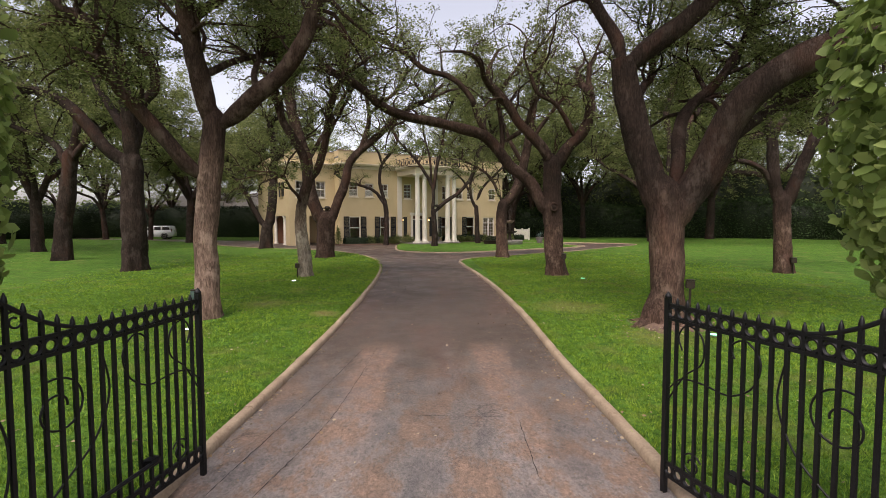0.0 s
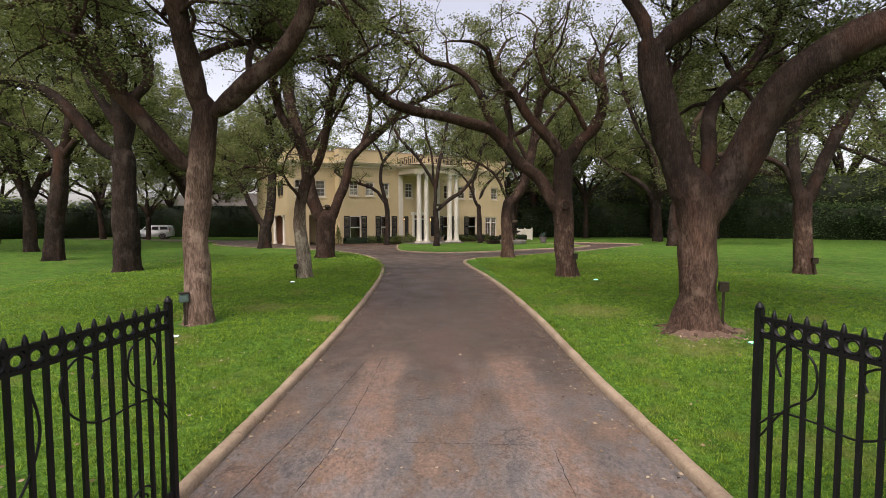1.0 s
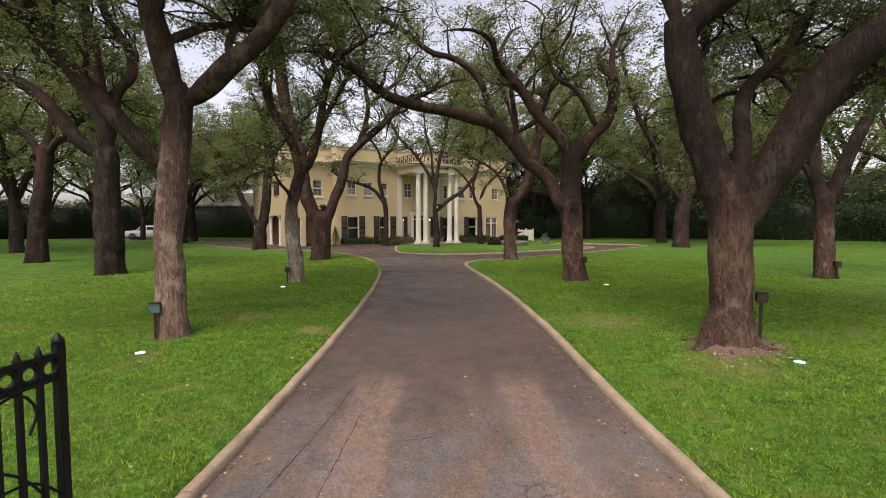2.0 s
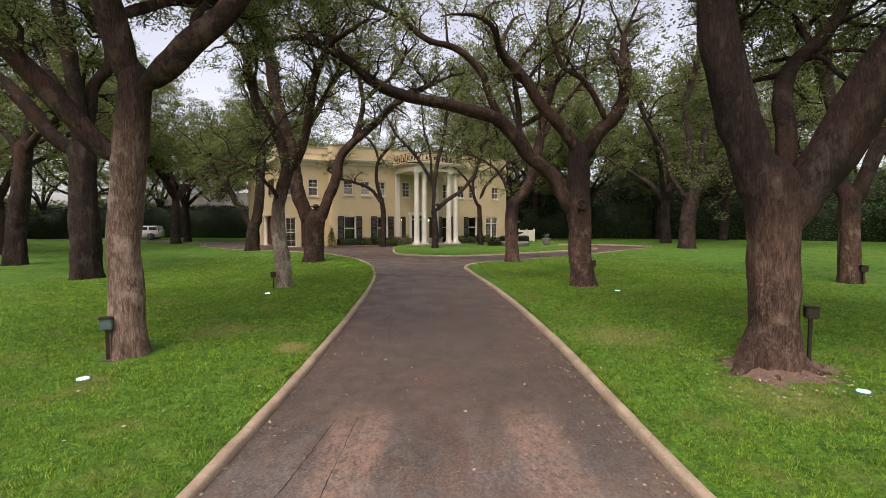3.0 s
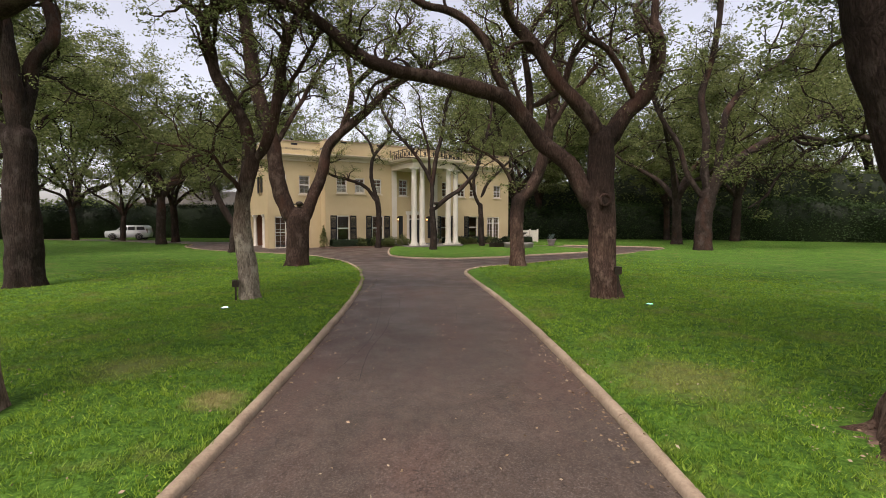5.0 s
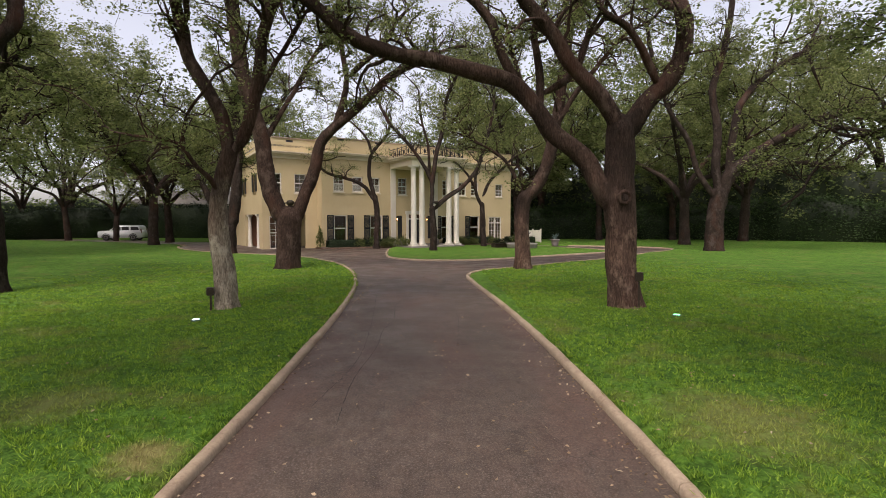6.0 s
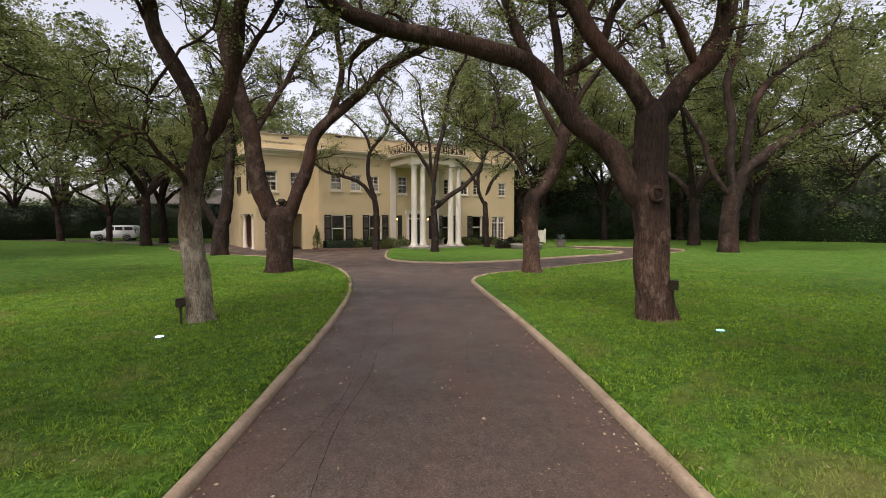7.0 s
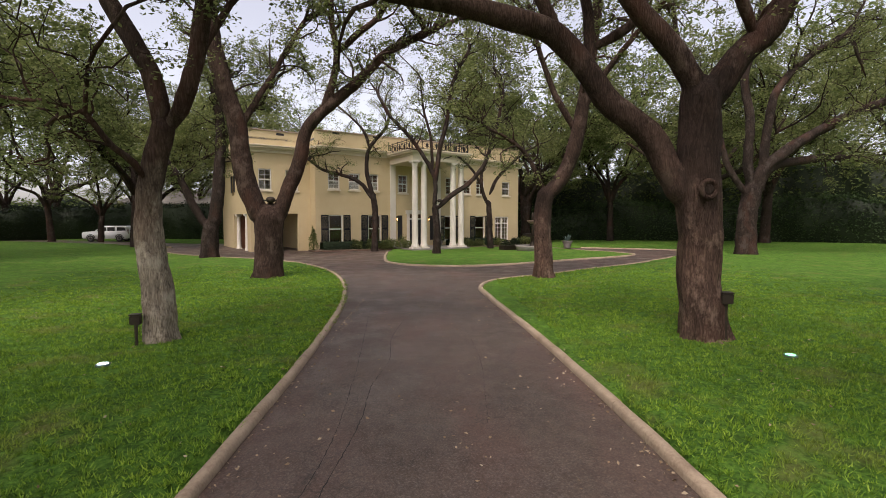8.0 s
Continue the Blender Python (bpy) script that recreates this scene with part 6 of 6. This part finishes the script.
part("finial", lathe(bmesh.new(), [(0.06, 2.2), (0.1, 2.5), (0.13, 2.62), (0.05, 2.8), (0.01, 2.95)], 0, 0, 12), BRONZE, ft)
pl = thing("stone_planter", pose(6.3, 47.2, float(lie(47)) + 0.05, 0, 0, 31), "low dark grey stone planter with clipped greenery", "planter")
part("trough", slab(-0.9, 0.9, -0.3, 0.3, -0.1, 0.35, bevel=0.03), BRONZE, pl)
rg = np.random.default_rng(9)
v, q = leaves(rg, rg.uniform((-0.85, -0.28, 0.35), (0.85, 0.28, 0.75), (900, 3)), 0.1)
tagged(sheet("greenery", v, q, HEDGE_LEAF, pl), kind="stuff")

# white garden gate beside the house
wg = thing("garden_gate", pose(10.4, 57.6, float(lie(57)) + 0.05, 0, 0, 20), "white painted panelled garden gate beside the house", "gate")
for x in (0, 1.0, 2.0):
    part("post", slab(x - 0.07, x + 0.07, -0.07, 0.07, -0.1, 1.5, bevel=0.01), WHITE, wg)
for x in (0.1, 1.1):
    for k in range(6):
        part("board", slab(x + k * 0.135, x + k * 0.135 + 0.12, -0.015, 0.015, 0.1, 1.35, bevel=0.004), WHITE, wg)
    part("rail", slab(x - 0.03, x + 0.83, -0.03, 0.016, 0.3, 0.4), WHITE, wg)
    part("rail", slab(x - 0.03, x + 0.83, -0.03, 0.016, 1.05, 1.15), WHITE, wg)


# ---- the parked car ----


def parked_suv(m):
    """A large boxy estate car, nose to -x."""
    car = thing("suv", m, "large white sport utility vehicle parked on the side drive", "car")

    def loft(name, sections, material, label="", parent=car):
        bm = bmesh.new()
        rings = []
        for y, pts in sections:
            rings.append([bm.verts.new((x, y, z)) for x, z in pts])
        for a, b in zip(rings, rings[1:]):
            for i in range(len(a)):
                bm.faces.new((a[i], a[(i + 1) % len(a)], b[(i + 1) % len(b)], b[i]))
        bm.faces.new(rings[0][::-1])
        bm.faces.new(rings[-1])
        bmesh.ops.recalc_face_normals(bm, faces=bm.faces[:])
        bmesh.ops.bevel(bm, geom=bm.edges[:], offset=0.03, segments=2, affect="EDGES", clamp_overlap=True)
        for f in bm.faces:
            f.smooth = True
        return part(name, bm, material, parent, label)

    low = [(-2.5, 0.42), (-2.56, 0.85), (-2.46, 1.2), (-1.2, 1.3), (2.48, 1.32), (2.54, 1.0), (2.5, 0.45), (2.2, 0.36), (-2.2, 0.36)]
    loft("body", [(-0.98, low), (0.98, low)], CAR_PAINT)
    top = [(-1.3, 1.2), (-0.6, 1.82), (-0.35, 1.89), (2.18, 1.89), (2.36, 1.8), (2.48, 1.22)]
    top2 = [(-1.25, 1.2), (-0.54, 1.84), (-0.3, 1.94), (2.12, 1.94), (2.3, 1.84), (2.44, 1.22)]
    loft("cabin", [(-0.86, top), (-0.7, top2), (0.7, top2), (0.86, top)], CAR_PAINT)
    for s in (-1, 1):
        for k, pts in enumerate((((-1.0, 1.33), (-0.5, 1.75), (0.1, 1.78), (0.1, 1.33)), ((0.22, 1.33), (0.22, 1.78), (1.05, 1.78), (1.05, 1.33)), ((1.28, 1.33), (1.28, 1.78), (2.12, 1.74), (2.26, 1.36)))):
            bm = bmesh.new()
            vs = [bm.verts.new((x, s * (0.868 + 0.02), z)) for x, z in pts] + [bm.verts.new((x, s * 0.8, z)) for x, z in pts]
            bm.faces.new(vs[:4])
            for i in range(4):
                bm.faces.new((vs[i], vs[(i + 1) % 4], vs[4 + (i + 1) % 4], vs[4 + i]))
            bmesh.ops.recalc_face_normals(bm, faces=bm.faces[:])
            part("side_window", bm, SHUTTER, car, "dark tinted side window")
        for wx in (-1.6, 1.55):
            w = bmesh.new()
            lathe(w, [(0.25, -0.13), (0.38, -0.13), (0.41, -0.08), (0.41, 0.08), (0.38, 0.13), (0.25, 0.13)], 0, 0, 24)
            bmesh.ops.rotate(w, verts=w.verts, matrix=Matrix.Rotation(math.pi / 2, 3, "X"))
            tyre = part("tyre", w, RUBBER, car)
            tyre.location = (wx, s * 0.87, 0.41)
            w = bmesh.new()
            lathe(w, [(0.24, -0.14), (0.25, 0.0), (0.24, 0.14), (0.06, 0.12)], 0, 0, 16)
            bmesh.ops.rotate(w, verts=w.verts, matrix=Matrix.Rotation(math.pi / 2, 3, "X"))
            part("rim", w, STONE, tyre)
        for wx in (-1.6, 1.55):
            arch = bmesh.new()
            v, q = strip([(0.47 * math.cos(k * math.pi / 10), 0, 0.47 * math.sin(k * math.pi / 10)) for k in range(11)], 0.045, 6)
            av = [arch.verts.new(p) for p in v]
            for f in q:
                arch.faces.new([av[i] for i in f])
            part("wheel_arch", arch, RUBBER, car).location = (wx, s * 0.965, 0.42)
        part("headlight", slab(-2.56, -2.4, s * 0.8 - 0.15, s * 0.8 + 0.12, 0.88, 1.08, bevel=0.02), GLASS, car)
        part("tail_light", slab(2.42, 2.55, s * 0.86 - 0.09, s * 0.86 + 0.09, 0.95, 1.5, bevel=0.02), BRONZE_PINK, car)
        part("mirror", slab(-1.02, -0.85, s * 1.0 - 0.1, s * 1.0 + 0.1, 1.28, 1.46, bevel=0.03), CAR_PAINT, car)
    part("windscreen", slab(-0.98, -0.95, -0.7, 0.7, -0.4, 0.42), SHUTTER, car).matrix_local = Matrix.Translation((0.03, 0, 1.53)) @ Matrix.Rotation(radians(49), 4, "Y") @ Matrix.Translation((0.36, 0, -0.72))
    return car


parked_suv(pose(-39.6, 69.5, float(lie(69)) + 0.02, 0, 0, 8))

# neighbouring house beyond the hedge
nb = thing("neighbour_house", pose(-34, 82.5, -0.3, 0, 0, 4), "pale neighbouring house half hidden behind the hedge", "house")
part("wall", slab(-12, 12, 0, 9, -0.2, 5.2), WHITE, nb)
bm = bmesh.new()
vs = [bm.verts.new(p) for p in ((-13, -1, 5.2), (13, -1, 5.2), (13, 10, 5.2), (-13, 10, 5.2), (-9, 4.5, 7.6), (9, 4.5, 7.6))]
for f in ((0, 1, 5, 4), (1, 2, 5), (2, 3, 4, 5), (3, 0, 4), (3, 2, 1, 0)):
    bm.faces.new([vs[i] for i in f])
part("roof", bm, STONE, nb)

# ---- grass, fallen leaves ----
rng = np.random.default_rng(123)


def lawn_points(n, x0, x1, y0, y1, near):
    x, y = rng.uniform(x0, x1, n), y0 + (y1 - y0) * rng.random(n) ** near
    ok = ~inside(x, y, DRIVE_OUTLINE)
    return x[ok], y[ok]


def lawn_height(x, y):
    return lie(y) + 0.07 + 0.025 * np.sin(x * 0.9 + 1.3 * np.sin(y * 0.5)) * np.sin(y * 0.7)


x, y = lawn_points(210000, -15, 15, 2.6, 34, 1.5)
thin = np.clip((15 - np.abs(x)) / 7, 0, 1) * np.clip((34 - y) / 16, 0, 1)
keep = rng.random(len(x)) < 0.8 * thin
x, y = x[keep], y[keep]
clear = ((np.hypot(x - 5.0, y - 9.8) > 0.5 + 0.6 * rng.random(len(x))) & (np.hypot(x + 5.02, y - 10.75) > 0.5)
         & ((x > 2.31) | (x < -2.3) | ((x < 0) & (x < np.interp(y, LEFT_EDGE[:60, 1], LEFT_EDGE[:60, 0]) - 0.14)) | ((x > 0) & (x > np.interp(y, RIGHT_EDGE[:60, 1], RIGHT_EDGE[:60, 0]) + 0.14))))
x, y = x[clear], y[clear]
per = 8
n = len(x) * per
out = rng.uniform(0, 2 * np.pi, n)
reach = np.abs(rng.normal(size=n)) * 0.028
x, y = np.repeat(x, per) + reach * np.cos(out), np.repeat(y, per) + reach * np.sin(out)
foot = np.stack([x, y, lawn_height(x, y) - 0.01], -1)
a = rng.uniform(0, 2 * np.pi, n)
tall = rng.uniform(0.025, 0.062, n) * np.repeat(rng.uniform(0.6, 1.45, n // per), per)
side = np.stack([np.cos(a), np.sin(a), np.zeros(n)], -1) * (0.0032 + 0.0004 * y)[:, None]
lean = (reach * 0.9 + 0.012)[:, None] * np.stack([np.cos(out), np.sin(out)], -1)
tip = foot + np.concatenate([lean + rng.normal(size=(n, 2)) * 0.014, tall[:, None]], -1)
grass = sheet("grass", np.stack([foot - side, foot + side, tip], 1).reshape(-1, 3), np.arange(3 * n).reshape(-1, 3), GRASS_BLADE)
tagged(grass, "short green blades of mown lawn grass", "grass", kind="stuff")

LITTER = leafy("fallen_leaf", (0.12, 0.07, 0.035), (0.3, 0.2, 0.11), (0.55, 0.47, 0.33), 0.1)
x, y = lawn_points(1300, -9, 10, 3, 26, 1.2)
c = np.stack([x, y, lawn_height(x, y) + 0.05], -1)
ex = rng.random(900)
edge = np.where(rng.random(900) < 0.65, np.interp(3 + 20 * ex, RIGHT_EDGE[:60, 1], RIGHT_EDGE[:60, 0]) - rng.gamma(1.2, 0.13, 900), np.interp(3 + 20 * ex, LEFT_EDGE[:60, 1], LEFT_EDGE[:60, 0]) + rng.gamma(1.0, 0.1, 900))
c2 = np.stack([edge, 3 + 20 * ex, lie(3 + 20 * ex) + 0.012], -1)
x3, y3 = rng.uniform(-1.8, 2.0, 420), rng.uniform(3, 26, 420)
c3 = np.stack([x3, y3, lie(y3) + 0.01], -1)
a3 = rng.uniform(0, 6.28, 900)
r3 = 0.6 + 0.9 * rng.random(900)
r3, a3 = r3[:260], a3[:260]
c4 = np.stack([5.0 + r3 * np.cos(a3), 9.8 + r3 * np.sin(a3), np.full(260, float(lie(10.1)) + 0.13) - 0.07 * (r3 - 0.6)], -1)
v, q = leaves(rng, np.vstack([c, c2, c3, c4]), 0.042, 0.12)
tagged(sheet("fallen_leaves", v, q, LITTER), "small dry tan leaves scattered on lawn and drive", "leaf litter", kind="stuff")
